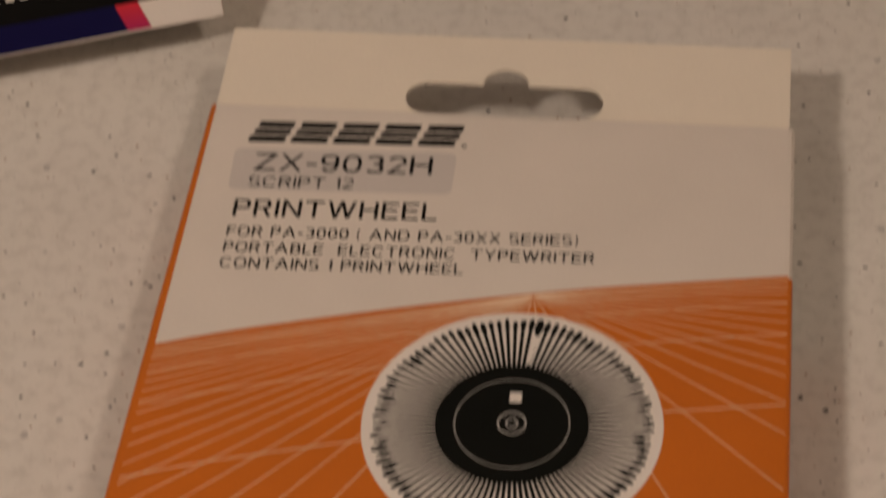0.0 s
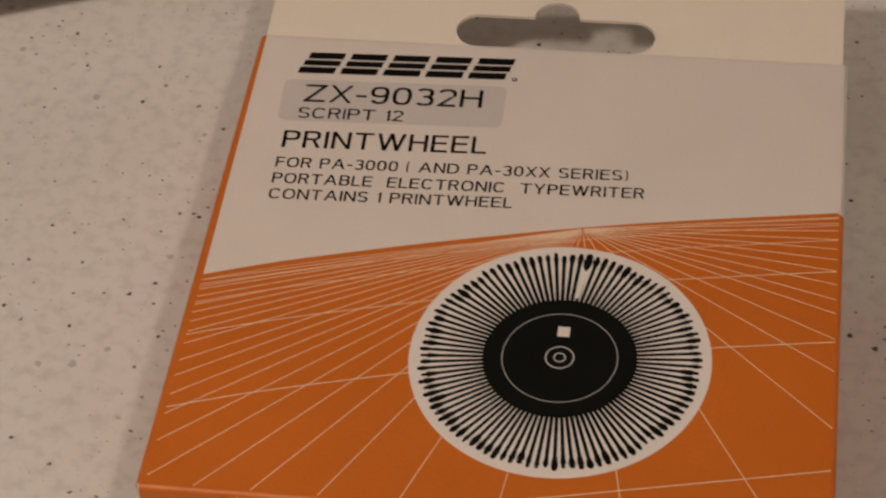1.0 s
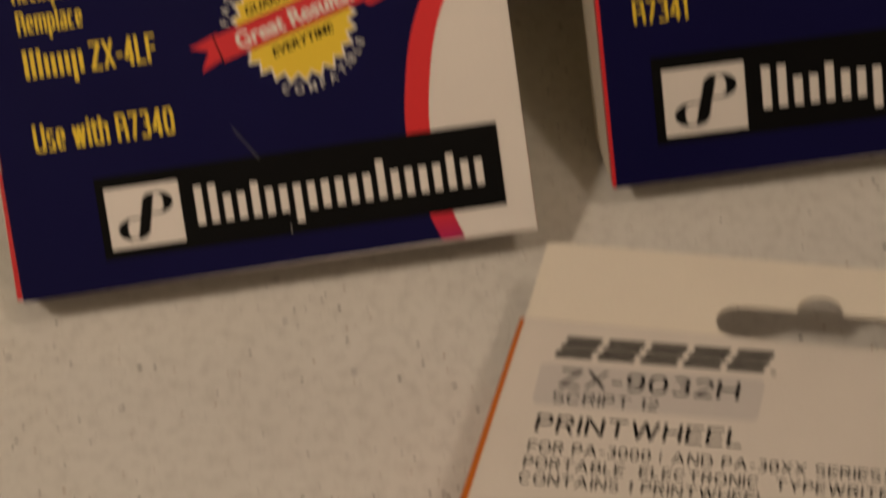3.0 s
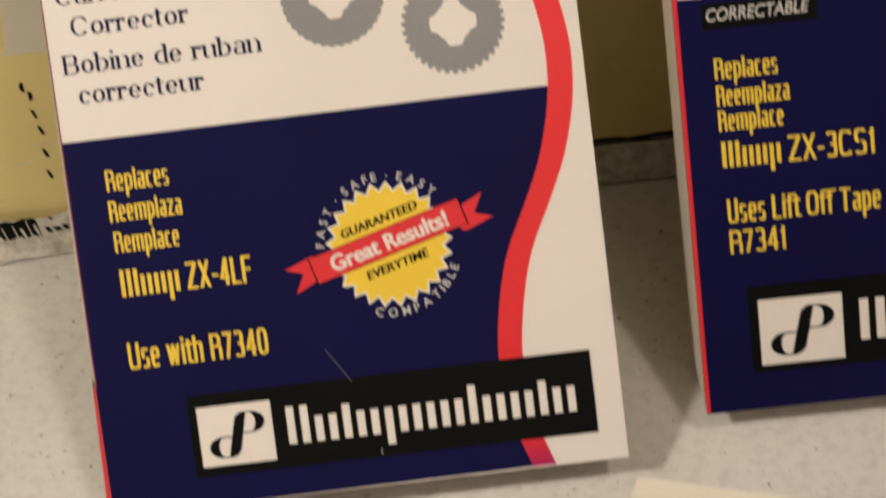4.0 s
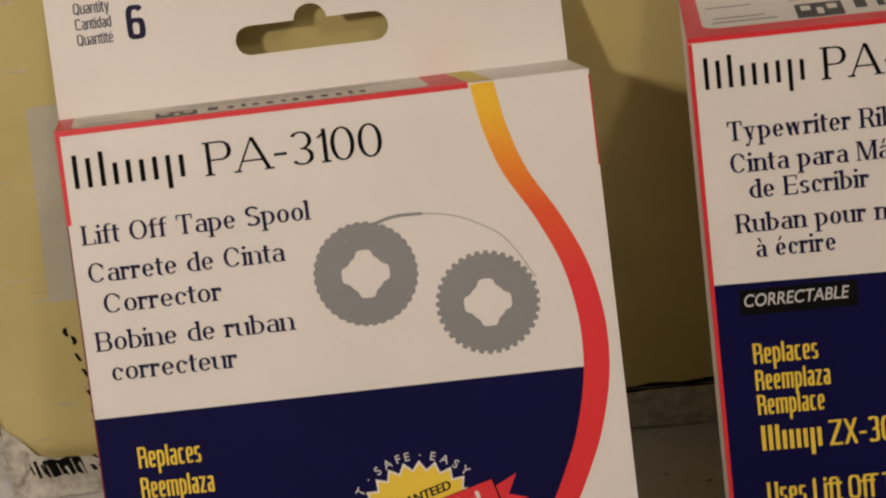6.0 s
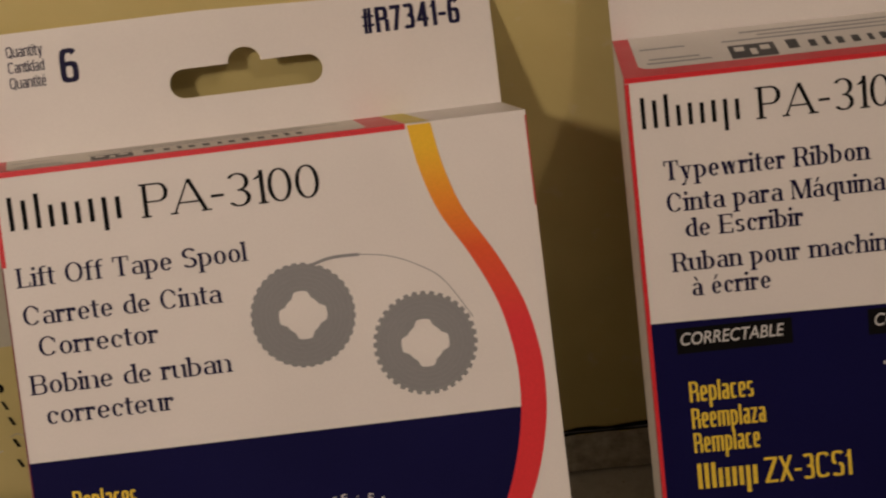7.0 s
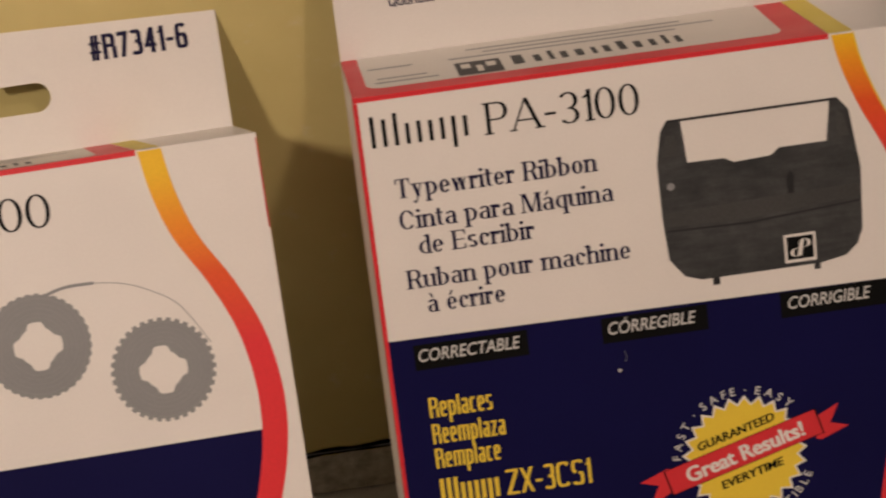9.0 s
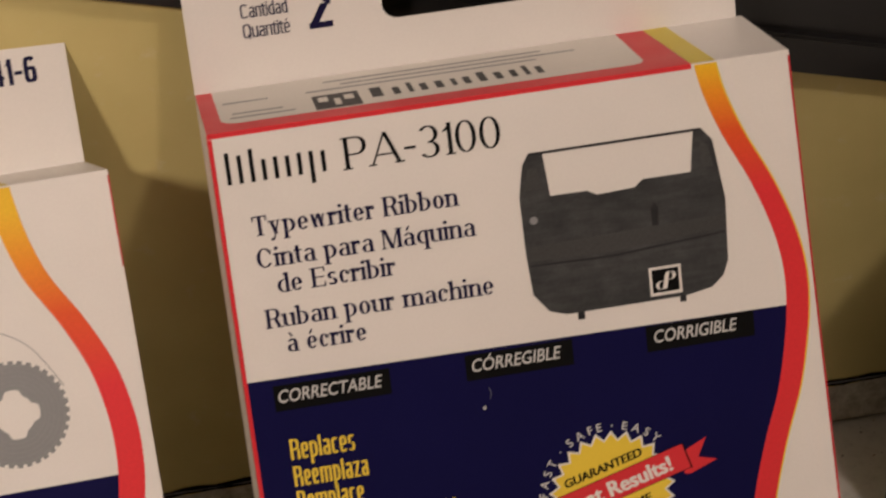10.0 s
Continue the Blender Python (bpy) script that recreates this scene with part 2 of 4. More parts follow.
def letters(body, start, length, cap, z, material, parent, angle=0.0, weight=0.0, shear=0.0, fatten=0.0):
    """One line of text in the built-in font from start along length (mm), with capitals of height cap."""
    pts, faces = glyph_mesh(body, weight, shear)
    x0, x1 = min(p[0] for p in pts), max(p[0] for p in pts)
    sx, sy = length / (x1 - x0), cap / CAP
    ca, sa = math.cos(radians(angle)), math.sin(radians(angle))
    verts, polys = [], []
    for k, dx in enumerate((-fatten, fatten) if fatten else (0.0,)):
        base = len(verts)
        for p in pts:
            x, y = (p[0] - x0) * sx + dx, p[1] * sy
            verts.append(((start[0] + ca * x - sa * y) * MM, (start[1] + sa * x + ca * y) * MM, (z + 0.012 * k) * MM))
        polys += [tuple(base + i for i in f) for f in faces]
    me = bpy.data.meshes.new("lettering")
    me.from_pydata(verts, [], polys)
    me.materials.append(material)
    ob = new("lettering", me)
    ob.parent = parent
    return ob


def arc_letters(body, centre, radius, a0, a1, cap, z, material, parent, outward=True):
    """Text along a circle, from angle a0 to a1 (degrees)."""
    verts, polys = [], []
    span = lambda c: 0.22 if c == " " else max(p[0] for p in glyph_mesh(c, 0.01)[0]) - min(p[0] for p in glyph_mesh(c, 0.01)[0])
    wide = [span(ch) + 0.12 for ch in body]
    n, done = sum(wide), 0.0
    for ch, w in zip(body, wide):
        i, done = done + w / 2 - 0.5, done + w
        if ch == " ":
            continue
        pts, faces = glyph_mesh(ch, 0.01)
        x0, x1 = min(p[0] for p in pts), max(p[0] for p in pts)
        s = cap / CAP
        a = radians(a0 + (a1 - a0) * (i + 0.5) / n)
        turn = a - math.pi / 2 if outward else a + math.pi / 2
        ca, sa = math.cos(turn), math.sin(turn)
        ox, oy = centre[0] + radius * math.cos(a), centre[1] + radius * math.sin(a)
        base = len(verts)
        for p in pts:
            x, y = (p[0] - (x0 + x1) / 2) * s, p[1] * s - (0 if outward else cap)
            verts.append(((ox + ca * x - sa * y) * MM, (oy + sa * x + ca * y) * MM, z * MM))
        polys += [tuple(base + k for k in f) for f in faces]
    me = bpy.data.meshes.new("lettering")
    me.from_pydata(verts, [], polys)
    me.materials.append(material)
    ob = new("lettering", me)
    ob.parent = parent
    return ob


# ---- drawn letters: stems, bars, bowls and diagonals, in units of the capital height ----


class Pen:
    """Draws the parts of one line of letters. s: stem, h: thin bar, x: height of small letters, n: squareness of bowls, feet: serifs."""

    def __init__(self, s, h, x, n, feet, gap):
        self.s, self.h, self.x, self.n, self.feet, self.gap = s, h, x, n, feet, gap
        self.thin = max(h * 1.2, 0.06) if feet else s
        self.dx, self.k, self.quads = 0.0, 0, []

    def quad(self, *pts):
        self.quads.append((self.k, [(x + self.dx, y) for x, y in pts]))

    def box(self, x0, y0, x1, y1):
        self.k += 1
        self.quad((x0, y0), (x1, y0), (x1, y1), (x0, y1))

    def foot(self, xc, y, up, wide=None):
        if self.feet:
            half = (wide or self.s) / 2 + 0.085
            self.box(xc - half, y if up else y - self.h, xc + half, y + self.h if up else y)

    def v(self, x, y0, y1, low=1, high=1, t=None):
        """An upright stem. low, high: serifs at its ends (2: only to the left)."""
        t = t or self.s
        self.box(x, y0, x + t, y1)
        if low:
            self.foot(x + t / 2, y0, True, t)
        if high == 1:
            self.foot(x + t / 2, y1, False, t)
        elif high == 2 and self.feet:
            self.k += 1
            self.quad((x - 0.10, y1 - 0.07), (x, y1 - 0.14), (x, y1), (x - 0.10, y1 - 0.035))

    def bar(self, x0, x1, y, t=None):
        self.box(x0, y, x1, y + (t or self.h))

    def d(self, x0, y0, x1, y1, t):
        self.k += 1
        self.quad((x0, y0), (x0 + t, y0), (x1 + t, y1), (x1, y1))

    def bowl(self, x0, x1, y0, y1, a0=0, a1=360, ts=None, th=None):
        """Part of a squared oval ring, from angle a0 to a1."""
        ts, th = ts or self.s, th or self.h
        cx, cy, rx, ry = (x0 + x1) / 2, (y0 + y1) / 2, (x1 - x0) / 2, (y1 - y0) / 2
        ix, iy = max(rx - ts, 0.008), max(ry - th, 0.008)
        m = max(4, int((a1 - a0) / 15))
        rows_ = []
        for i in range(m + 1):
            a = radians(a0 + (a1 - a0) * i / m)
            c, s = math.cos(a), math.sin(a)
            px, py = math.copysign(abs(c) ** (2 / self.n), c), math.copysign(abs(s) ** (2 / self.n), s)
            rows_.append(((cx + rx * px, cy + ry * py), (cx + ix * px, cy + iy * py)))
        self.k += 1
        for (a, b), (c, e) in zip(rows_, rows_[1:]):
            self.quad(b, a, c, e)

    def half(self, x0, x1, y0, y1, side=1):
        """A bowl that springs from a stem at x0 and turns at x1 (side -1: to the left)."""
        r = min((y1 - y0) * 0.55, abs(x1 - x0))
        if side > 0:
            self.bowl(x1 - 2 * r, x1, y0, y1, -90, 90)
        else:
            self.bowl(x1, x1 + 2 * r, y0, y1, 90, 270)
        xm = x1 - side * r
        if abs(xm - x0) > 0.02:
            for y in (y0, y1 - self.h):
                self.bar(min(x0, xm), max(x0, xm), y)

    def arch(self, x0, x1, top, low=0.0):
        """The shoulder of n, m and h and its right stem."""
        r = min(0.36 * top, (x1 - x0) / 2)
        self.bowl(x1 - 2 * r, x1, top - 2 * r, top, 0, 120 if x1 - x0 > 2.2 * r else 150)
        self.v(x1 - self.s, low, top - r, 1, 0)


ALPHABET = {}


def shape(ch, w, draw):
    """w: the width beside one stem; draw(p, W, R): W the left edge of the right stem, R the right edge."""
    ALPHABET[ch] = (w, draw)


shape("A", 0.78, lambda p, W, R: (p.d(0, 0, R / 2 - p.thin / 2, 1, p.thin), p.d(R - p.s, 0, R / 2 - p.s / 2, 1, p.s), p.bar(R * 0.2, R * 0.8, 0.29), p.foot(0.03, 0, True, 0.06), p.foot(R - p.s / 2, 0, True)))
shape("B", 0.56, lambda p, W, R: (p.v(0, 0, 1), p.half(p.s / 2, R * 0.95, 0.48, 1), p.half(p.s / 2, R, 0, 0.48 + p.h)))
shape("C", 0.66, lambda p, W, R: (p.bowl(0, R, 0, 1, 36, 322), p.box(R * 0.915 - p.thin, 0.64, R * 0.915, 0.86) if p.feet else None))
shape("D", 0.66, lambda p, W, R: (p.v(0, 0, 1), p.half(p.s / 2, R, 0, 1)))
shape("E", 0.52, lambda p, W, R: (p.v(0, 0, 1), p.bar(p.s / 2, R, 0), p.bar(p.s / 2, R * 0.92, 0.47), p.bar(p.s / 2, R, 1 - p.h), (p.box(R - p.thin, 0, R, 0.24), p.box(R - p.thin, 0.76, R, 1)) if p.feet else None))
shape("F", 0.48, lambda p, W, R: (p.v(0, 0, 1), p.bar(p.s / 2, R * 0.92, 0.46), p.bar(p.s / 2, R, 1 - p.h)))
shape("H", 0.60, lambda p, W, R: (p.v(0, 0, 1), p.v(W, 0, 1), p.bar(p.s / 2, W, 0.47)))
shape("I", 0.0, lambda p, W, R: p.v(0, 0, 1))
shape("L", 0.45, lambda p, W, R: (p.v(0, 0, 1), p.bar(p.s / 2, R, 0), p.box(R - p.thin, 0, R, 0.27) if p.feet else None))
shape("M", 0.80, lambda p, W, R: (p.v(0, 0, 1, 1, 1, p.thin), p.v(W, 0, 1), p.d(R / 2 - p.s / 2, 0, 0.02, 1, p.s), p.d(R / 2 - p.thin / 2, 0, W, 1, p.thin)))
shape("N", 0.62, lambda p, W, R: (p.v(0, 0, 1, 1, 1, p.thin), p.v(R - p.thin, 0, 1, 1, 1, p.thin), p.d(R - p.s, 0, 0, 1, p.s)))
shape("O", 0.70, lambda p, W, R: p.bowl(0, R, 0, 1))
shape("P", 0.54, lambda p, W, R: (p.v(0, 0, 1), p.half(p.s / 2, R, 0.43, 1)))
shape("Q", 0.62, lambda p, W, R: (p.bowl(0, R, 0, 1), p.d(R - p.s * 1.1, -0.08, R * 0.5, 0.25, p.s)))
shape("R", 0.58, lambda p, W, R: (p.v(0, 0, 1), p.half(p.s / 2, R * 0.95, 0.45, 1), p.box(R - p.s, 0, R, 0.48) if p.n > 3.5 else p.d(R - p.s, 0, R * 0.5, 0.46, p.s), p.foot(R - p.s * 0.3, 0, True)))
shape("S", 0.54, lambda p, W, R: (p.bowl(0, R, 0.47, 1, 25, 262, p.s, max(p.h, 0.55 * p.s)), p.bowl(0, R, 0, 0.53, -155, 88, p.s, max(p.h, 0.55 * p.s))))
shape("T", 0.62, lambda p, W, R: (p.v(W / 2, 0, 1, 1, 0), p.bar(0, R, 1 - p.h), (p.box(0, 0.74, p.thin, 1), p.box(R - p.thin, 0.74, R, 1)) if p.feet else None))
shape("U", 0.58, lambda p, W, R: (p.v(0, 0.3, 1, 0), p.v(W, 0.3, 1, 0), p.bowl(0, R, 0, 0.6, 180, 360)))
shape("W", 1.00, lambda p, W, R: [p.d(a, y0, b, y1, p.s) for a, y0, b, y1 in ((W * 0.25, 0, 0, 1), (W * 0.25, 0, W * 0.5, 1), (W * 0.75, 0, W * 0.5, 1), (W * 0.75, 0, W, 1))])
shape("X", 0.62, lambda p, W, R: (p.d(0, 0, W, 1, p.s), p.d(W, 0, 0, 1, p.s)))
shape("Y", 0.66, lambda p, W, R: (p.v(W / 2, 0, 0.45, 1, 0), p.d(W / 2, 0.42, 0, 1, p.s), p.d(W / 2, 0.42, W, 1, p.s)))
shape("Z", 0.58, lambda p, W, R: (p.bar(0, R, 0), p.bar(0, R, 1 - p.h), p.d(0, p.h * 0.6, W, 1 - p.h * 0.6, p.s * 1.15)))
shape("0", 0.50, lambda p, W, R: p.bowl(0, R, 0, 1))
shape("1", 0.16, lambda p, W, R: (p.v(W, 0, 1, 1, 0), p.d(0, 0.74, W, 0.88, p.s * 0.9)))
shape("2", 0.48, lambda p, W, R: (p.bowl(0, R, 0.40, 1, -25, 165), p.d(0, p.h * 0.5, R * 0.88 - p.s, 0.56, p.s * 1.1), p.bar(0, R, 0)))
shape("3", 0.48, lambda p, W, R: (p.bowl(0, R * 0.97, 0.46, 1, -95, 150), p.bowl(0, R, 0, 0.46 + p.h, -150, 95)))
shape("4", 0.50, lambda p, W, R: (p.v(W * 0.8, 0, 1, 1, 0), p.bar(0, R, 0.24), p.d(0, 0.26, W * 0.8, 1, p.thin)))
shape("6", 0.48, lambda p, W, R: (p.bowl(0, R, 0, 0.62), p.bowl(0, R * 1.02, 0, 1, 40, 185)))
shape("7", 0.42, lambda p, W, R: (p.bar(0, R, 1 - p.h * 1.2, p.h * 1.2), p.d(R * 0.2, 0, W, 0.95, p.s)))
shape("9", 0.48, lambda p, W, R: (p.bowl(0, R, 0.38, 1), p.bowl(0, R, 0, 1, -145, 10)))
shape("-", 0.22, lambda p, W, R: p.bar(0, R, 0.36, max(p.h, 0.085)))
shape("(", 0.10, lambda p, W, R: p.bowl(0, 0.6, -0.12, 1.08, 118, 242, 0.1, 0.06))
shape(")", 0.10, lambda p, W, R: p.bowl(R - 0.6, R, -0.12, 1.08, -62, 62, 0.1, 0.06))
shape("#", 0.46, lambda p, W, R: (p.d(W * 0.15, 0, W * 0.3, 1, p.s * 0.8), p.d(W * 0.7, 0, W * 0.85, 1, p.s * 0.8), p.bar(0, R, 0.27, 0.1), p.bar(0, R, 0.62, 0.1)))
shape("a", 0.40, lambda p, W, R: (p.v(W, 0, p.x * 0.72, 0, 0), p.bowl(0.02, R, p.x * 0.36, p.x, 0, 158), p.half(W + p.s / 2, 0, 0, p.x * 0.60, -1), p.box(R, 0, R + 0.07, p.h) if p.feet else None))
shape("b", 0.44, lambda p, W, R: (p.v(0, 0, 1, 0, 2), p.half(p.s / 2, R, 0, p.x)))
shape("c", 0.36, lambda p, W, R: (p.bowl(0, R, 0, p.x, 45, 318), p.bowl(R - p.s, R + 0.02, p.x * 0.62, p.x * 0.9) if p.feet else None))
shape("d", 0.44, lambda p, W, R: (p.v(W, 0, 1, 0, 2), p.half(W + p.s / 2, 0, 0, p.x, -1), p.box(R, 0, R + 0.09, p.h) if p.feet else None))
shape("e", 0.40, lambda p, W, R: (p.bowl(0, R, 0, p.x, 0, 322), p.bar(p.s / 2, R - p.s / 2, p.x * 0.5 - p.h / 2)))
shape("f", 0.20, lambda p, W, R: (p.v(W * 0.35, 0, 0.78, 1, 0), p.bowl(W * 0.35, R + 0.22, 0.55, 1, 55, 180), p.bar(-0.05, R, p.x - p.h, max(p.h, 0.07))))
shape("h", 0.44, lambda p, W, R: (p.v(0, 0, 1, 1, 2), p.arch(p.s / 2, R, p.x)))
shape("i", 0.0, lambda p, W, R: (p.v(0, 0, p.x, 1, 2), p.bowl(-0.01, p.s + 0.01, 0.82, 1, 0, 360, 0.5, 0.5) if p.feet else p.box(0, 0.86, p.s, 1)))
shape("l", 0.0, lambda p, W, R: p.v(0, 0, 1, 1, 2))
shape("m", 0.86, lambda p, W, R: (p.v(0, 0, p.x, 1, 2), p.arch(p.s / 2, R / 2 + p.s / 2, p.x), p.arch(R / 2, R, p.x)))
shape("n", 0.44, lambda p, W, R: (p.v(0, 0, p.x, 1, 2), p.arch(p.s / 2, R, p.x)))
shape("o", 0.42, lambda p, W, R: p.bowl(0, R, 0, p.x))
shape("p", 0.44, lambda p, W, R: (p.v(0, -0.32, p.x, 1, 2), p.half(p.s / 2, R, 0, p.x)))
shape("q", 0.44, lambda p, W, R: (p.v(W, -0.32, p.x, 1, 0), p.half(W + p.s / 2, 0, 0, p.x, -1)))
shape("r", 0.24, lambda p, W, R: (p.v(0, 0, p.x, 1, 2), p.bowl(p.s * 0.6, R + 0.1, p.x * 0.45, p.x, 62, 175), p.bowl(R - p.s * 0.9, R + 0.03, p.x * 0.68, p.x * 0.98) if p.feet else None))
shape("s", 0.32, lambda p, W, R: (p.bowl(0, R, p.x * 0.46, p.x, 25, 262, p.s * 0.95, max(p.h, 0.5 * p.s)), p.bowl(0, R, 0, p.x * 0.54, -155, 88, p.s * 0.95, max(p.h, 0.5 * p.s))))
shape("t", 0.16, lambda p, W, R: (p.v(W * 0.3, 0.14, 0.9, 0, 0), p.bar(-0.05, R + 0.04, p.x - p.h, max(p.h, 0.07)), p.bowl(W * 0.3, R + 0.14, 0, 0.3, 180, 300)))
shape("u", 0.44, lambda p, W, R: (p.v(0, p.x * 0.3, p.x, 0, 2), p.v(W, 0, p.x, 0, 2), p.bowl(0, min(R, p.x * 0.72), 0, p.x * 0.6, 180, 305), p.box(R, 0, R + 0.09, p.h) if p.feet else None))
shape("w", 0.70, lambda p, W, R: [p.d(a, y0, b, y1, t) for a, y0, b, y1, t in ((W * 0.25, 0, 0, p.x, p.s), (W * 0.25, 0, W * 0.5, p.x, p.thin), (W * 0.75, 0, W * 0.5, p.x, p.s), (W * 0.75, 0, W, p.x, p.thin))])
shape("y", 0.46, lambda p, W, R: (p.d(W * 0.5, 0, 0, p.x, p.s), p.d(W * 0.28, -0.3, W, p.x, p.thin), p.bowl(0.0, W * 0.42, -0.33, -0.2) if p.feet else None, p.foot(p.s / 2, p.x, False), p.foot(W, p.x, False, 0.08)))
shape("z", 0.36, lambda p, W, R: (p.bar(0, R, 0), p.bar(0, R, p.x - p.h), p.d(0, p.h * 0.5, W, p.x - p.h * 0.5, p.s)))
shape("\u00e1", 0.40, lambda p, W, R: (ALPHABET["a"][1](p, W, R), p.d(W * 0.4, p.x + 0.1, W * 0.7, 1.02, 0.1)))
shape("\u00e0", 0.40, lambda p, W, R: (ALPHABET["a"][1](p, W, R), p.d(W * 0.7, p.x + 0.1, W * 0.35, 1.02, 0.1)))
shape("\u00e9", 0.40, lambda p, W, R: (ALPHABET["e"][1](p, W, R), p.d(W * 0.4, p.x + 0.1, W * 0.75, 1.02, 0.1)))
ROMAN = (0.175, 0.062, 0.68, 2.1, True, 0.11)
TITLE = (0.128, 0.052, 0.66, 2.1, True, 0.10)
NARROW = (0.122, 0.098, 0.77, 3.6, False, 0.06)
BOLD = (0.175, 0.14, 0.77, 3.6, False, 0.06)
WIDE = (0.152, 0.122, 0.7, 2.6, False, 0.15)


def typeset(body, start, length, cap, z, material, parent, face, angle=0.0):
    """One line of drawn letters from start along length (mm), with capitals of height cap."""
    p = Pen(*face)
    space = 0.30
    glyphs = [ALPHABET.get(ch) for ch in body]
    fixed = sum(p.s for g in glyphs if g) + p.gap * (len(body) - 1)
    free = sum(g[0] if g else space for g in glyphs)
    f = (length / cap - fixed) / free
    x = 0.0
    for g in glyphs:
        if g:
            p.dx, p.k = x, 0
            g[1](p, g[0] * f, g[0] * f + p.s)
            x += g[0] * f + p.s + p.gap
        else:
            x += space * f + p.gap
    ca, sa = math.cos(radians(angle)), math.sin(radians(angle))
    verts, polys = [], []
    for k, q in p.quads:
        base = len(verts)
        area = sum(a[0] * b[1] - b[0] * a[1] for a, b in zip(q, q[1:] + q[:1]))
        for qx, qy in q if area > 0 else reversed(q):
            mx, my = qx * cap, qy * cap
            verts.append(((start[0] + ca * mx - sa * my) * MM, (start[1] + sa * mx + ca * my) * MM, (z + 0.005 * k) * MM))
        polys.append(tuple(range(base, base + 4)))
    me = bpy.data.meshes.new("lettering")
    me.from_pydata(verts, [], polys)
    me.materials.append(material)
    ob = new("lettering", me)
    ob.parent = parent
    return ob


def bars(start, length, heights, z, material, parent, angle=0.0, fill=0.72, low=(), name="print_bar"):
    """Plain upright bars in place of a maker's name. low: which of them reach below the line."""
    step = length / len(heights)
    ca, sa = math.cos(radians(angle)), math.sin(radians(angle))
    for i, h in enumerate(heights):
        y0 = -0.3 * max(heights) if i in low else 0.0
        pts = rect(i * step, y0, i * step + step * fill, h)
        flat(name, [(start[0] + ca * x - sa * y, start[1] + sa * x + ca * y) for x, y in pts], z, material, parent)


def slab_mark(start, length, height, z, material, parent, angle=0.0):
    """A maker's mark as five groups of plain slanted slabs."""
    step = length / 5
    ca, sa = math.cos(radians(angle)), math.sin(radians(angle))
    for i in range(5):
        for y0, y1, a, b in ((0.0, 0.30, 0.02, 0.88), (0.37, 0.63, 0.06, 0.92), (0.70, 1.0, 0.10, 0.94)):
            pts = [((i + e) * step + y * height * 0.2, y * height) for e, y in ((a, y0), (b, y0), (b, y1), (a, y1))]
            flat("mark_slab", [(start[0] + ca * x - sa * y, start[1] + sa * x + ca * y) for x, y in pts], z, material, parent)


def rounded_box(bm, x0, y0, z0, x1, y1, z1, r=0.5):
    bmesh.ops.create_cube(bm, size=1.0, matrix=Matrix.Translation(((x0 + x1) / 2 * MM, (y0 + y1) / 2 * MM, (z0 + z1) / 2 * MM))
                          @ Matrix.Diagonal(((x1 - x0) * MM, (y1 - y0) * MM, (z1 - z0) * MM, 1)))
    bmesh.ops.bevel(bm, geom=bm.edges[:], offset=r * MM, segments=3, affect="EDGES", profile=0.6)


def hole_outline(cx, cy, half, r, bump_r, bump_h, n=10):
    """A euro hang slot: a rounded slot with a round bump in the middle of its upper edge, clockwise from the left end."""
    pts = []
    for i in range(n + 1):
        a = math.pi * 1.5 - math.pi * i / n
        pts.append((cx - half + r + r * math.cos(a), cy + r * math.sin(a)))
    for i in range(n + 1):
        a = math.pi - math.pi * i / n
        pts.append((cx + bump_r * math.cos(a), cy + r + bump_h * math.sin(a)))
    for i in range(n + 1):
        a = math.pi / 2 - math.pi * i / n
        pts.append((cx + half - r + r * math.cos(a), cy + r * math.sin(a)))
    return pts


def hang_tab(parent, x0, x1, y0, y1, zback, thick, hole, material, label):
    """A thin board tab with a real hole cut through it."""
    inner = hole_outline(*hole)
    n = len(inner)
    cx, cy = hole[0], hole[1]
    outer = []
    for px, py in inner:
        dx, dy = px - cx, py - cy
        s = min([((x1 if dx > 0 else x0) - cx) / dx if abs(dx) > 1e-6 else 1e9, ((y1 if dy > 0 else y0) - cy) / dy if abs(dy) > 1e-6 else 1e9])
        outer.append((cx + dx * s, cy + dy * s))
    bm = bmesh.new()
    rows = [[bm.verts.new((x * MM, y * MM, z * MM)) for x, y in ring_] for ring_ in (outer, inner) for z in (zback + thick, zback)]
    of, ob_, inf, inb = rows
    corners = [(x0, y1), (x1, y1), (x1, y0), (x0, y0)]
    for i in range(n):
        j = (i + 1) % n
        bm.faces.new((of[i], of[j], inf[j], inf[i]))
        bm.faces.new((ob_[j], ob_[i], inb[i], inb[j]))
        bm.faces.new((inf[i], inf[j], inb[j], inb[i]))
        a, b = outer[i], outer[j]
        for c in corners:  # fill in a corner that lies between two rays
            ca = abs(a[0] - c[0]) < 1e-4 and abs(b[1] - c[1]) < 1e-4 or abs(a[1] - c[1]) < 1e-4 and abs(b[0] - c[0]) < 1e-4
            if ca and math.dist(a, c) > 1e-3 and math.dist(b, c) > 1e-3:
                vf, vb = (bm.verts.new((c[0] * MM, c[1] * MM, z * MM)) for z in (zback + thick, zback))
                bm.faces.new((of[i], vf, of[j]))
                bm.faces.new((ob_[j], vb, ob_[i]))
                bm.faces.new((of[i], ob_[i], vb, vf))
                bm.faces.new((vf, vb, ob_[j], of[j]))
                break
        else:
            bm.faces.new((of[j], of[i], ob_[i], ob_[j]))
    bmesh.ops.recalc_face_normals(bm, faces=bm.faces[:])
    return part("hang_tab", bm, material, parent, label)


def thing(name, m, label, category, group=""):
    e = new(name)
    e.empty_display_size = 0.02
    e.matrix_world = m
    return tagged(e, label, category, group)


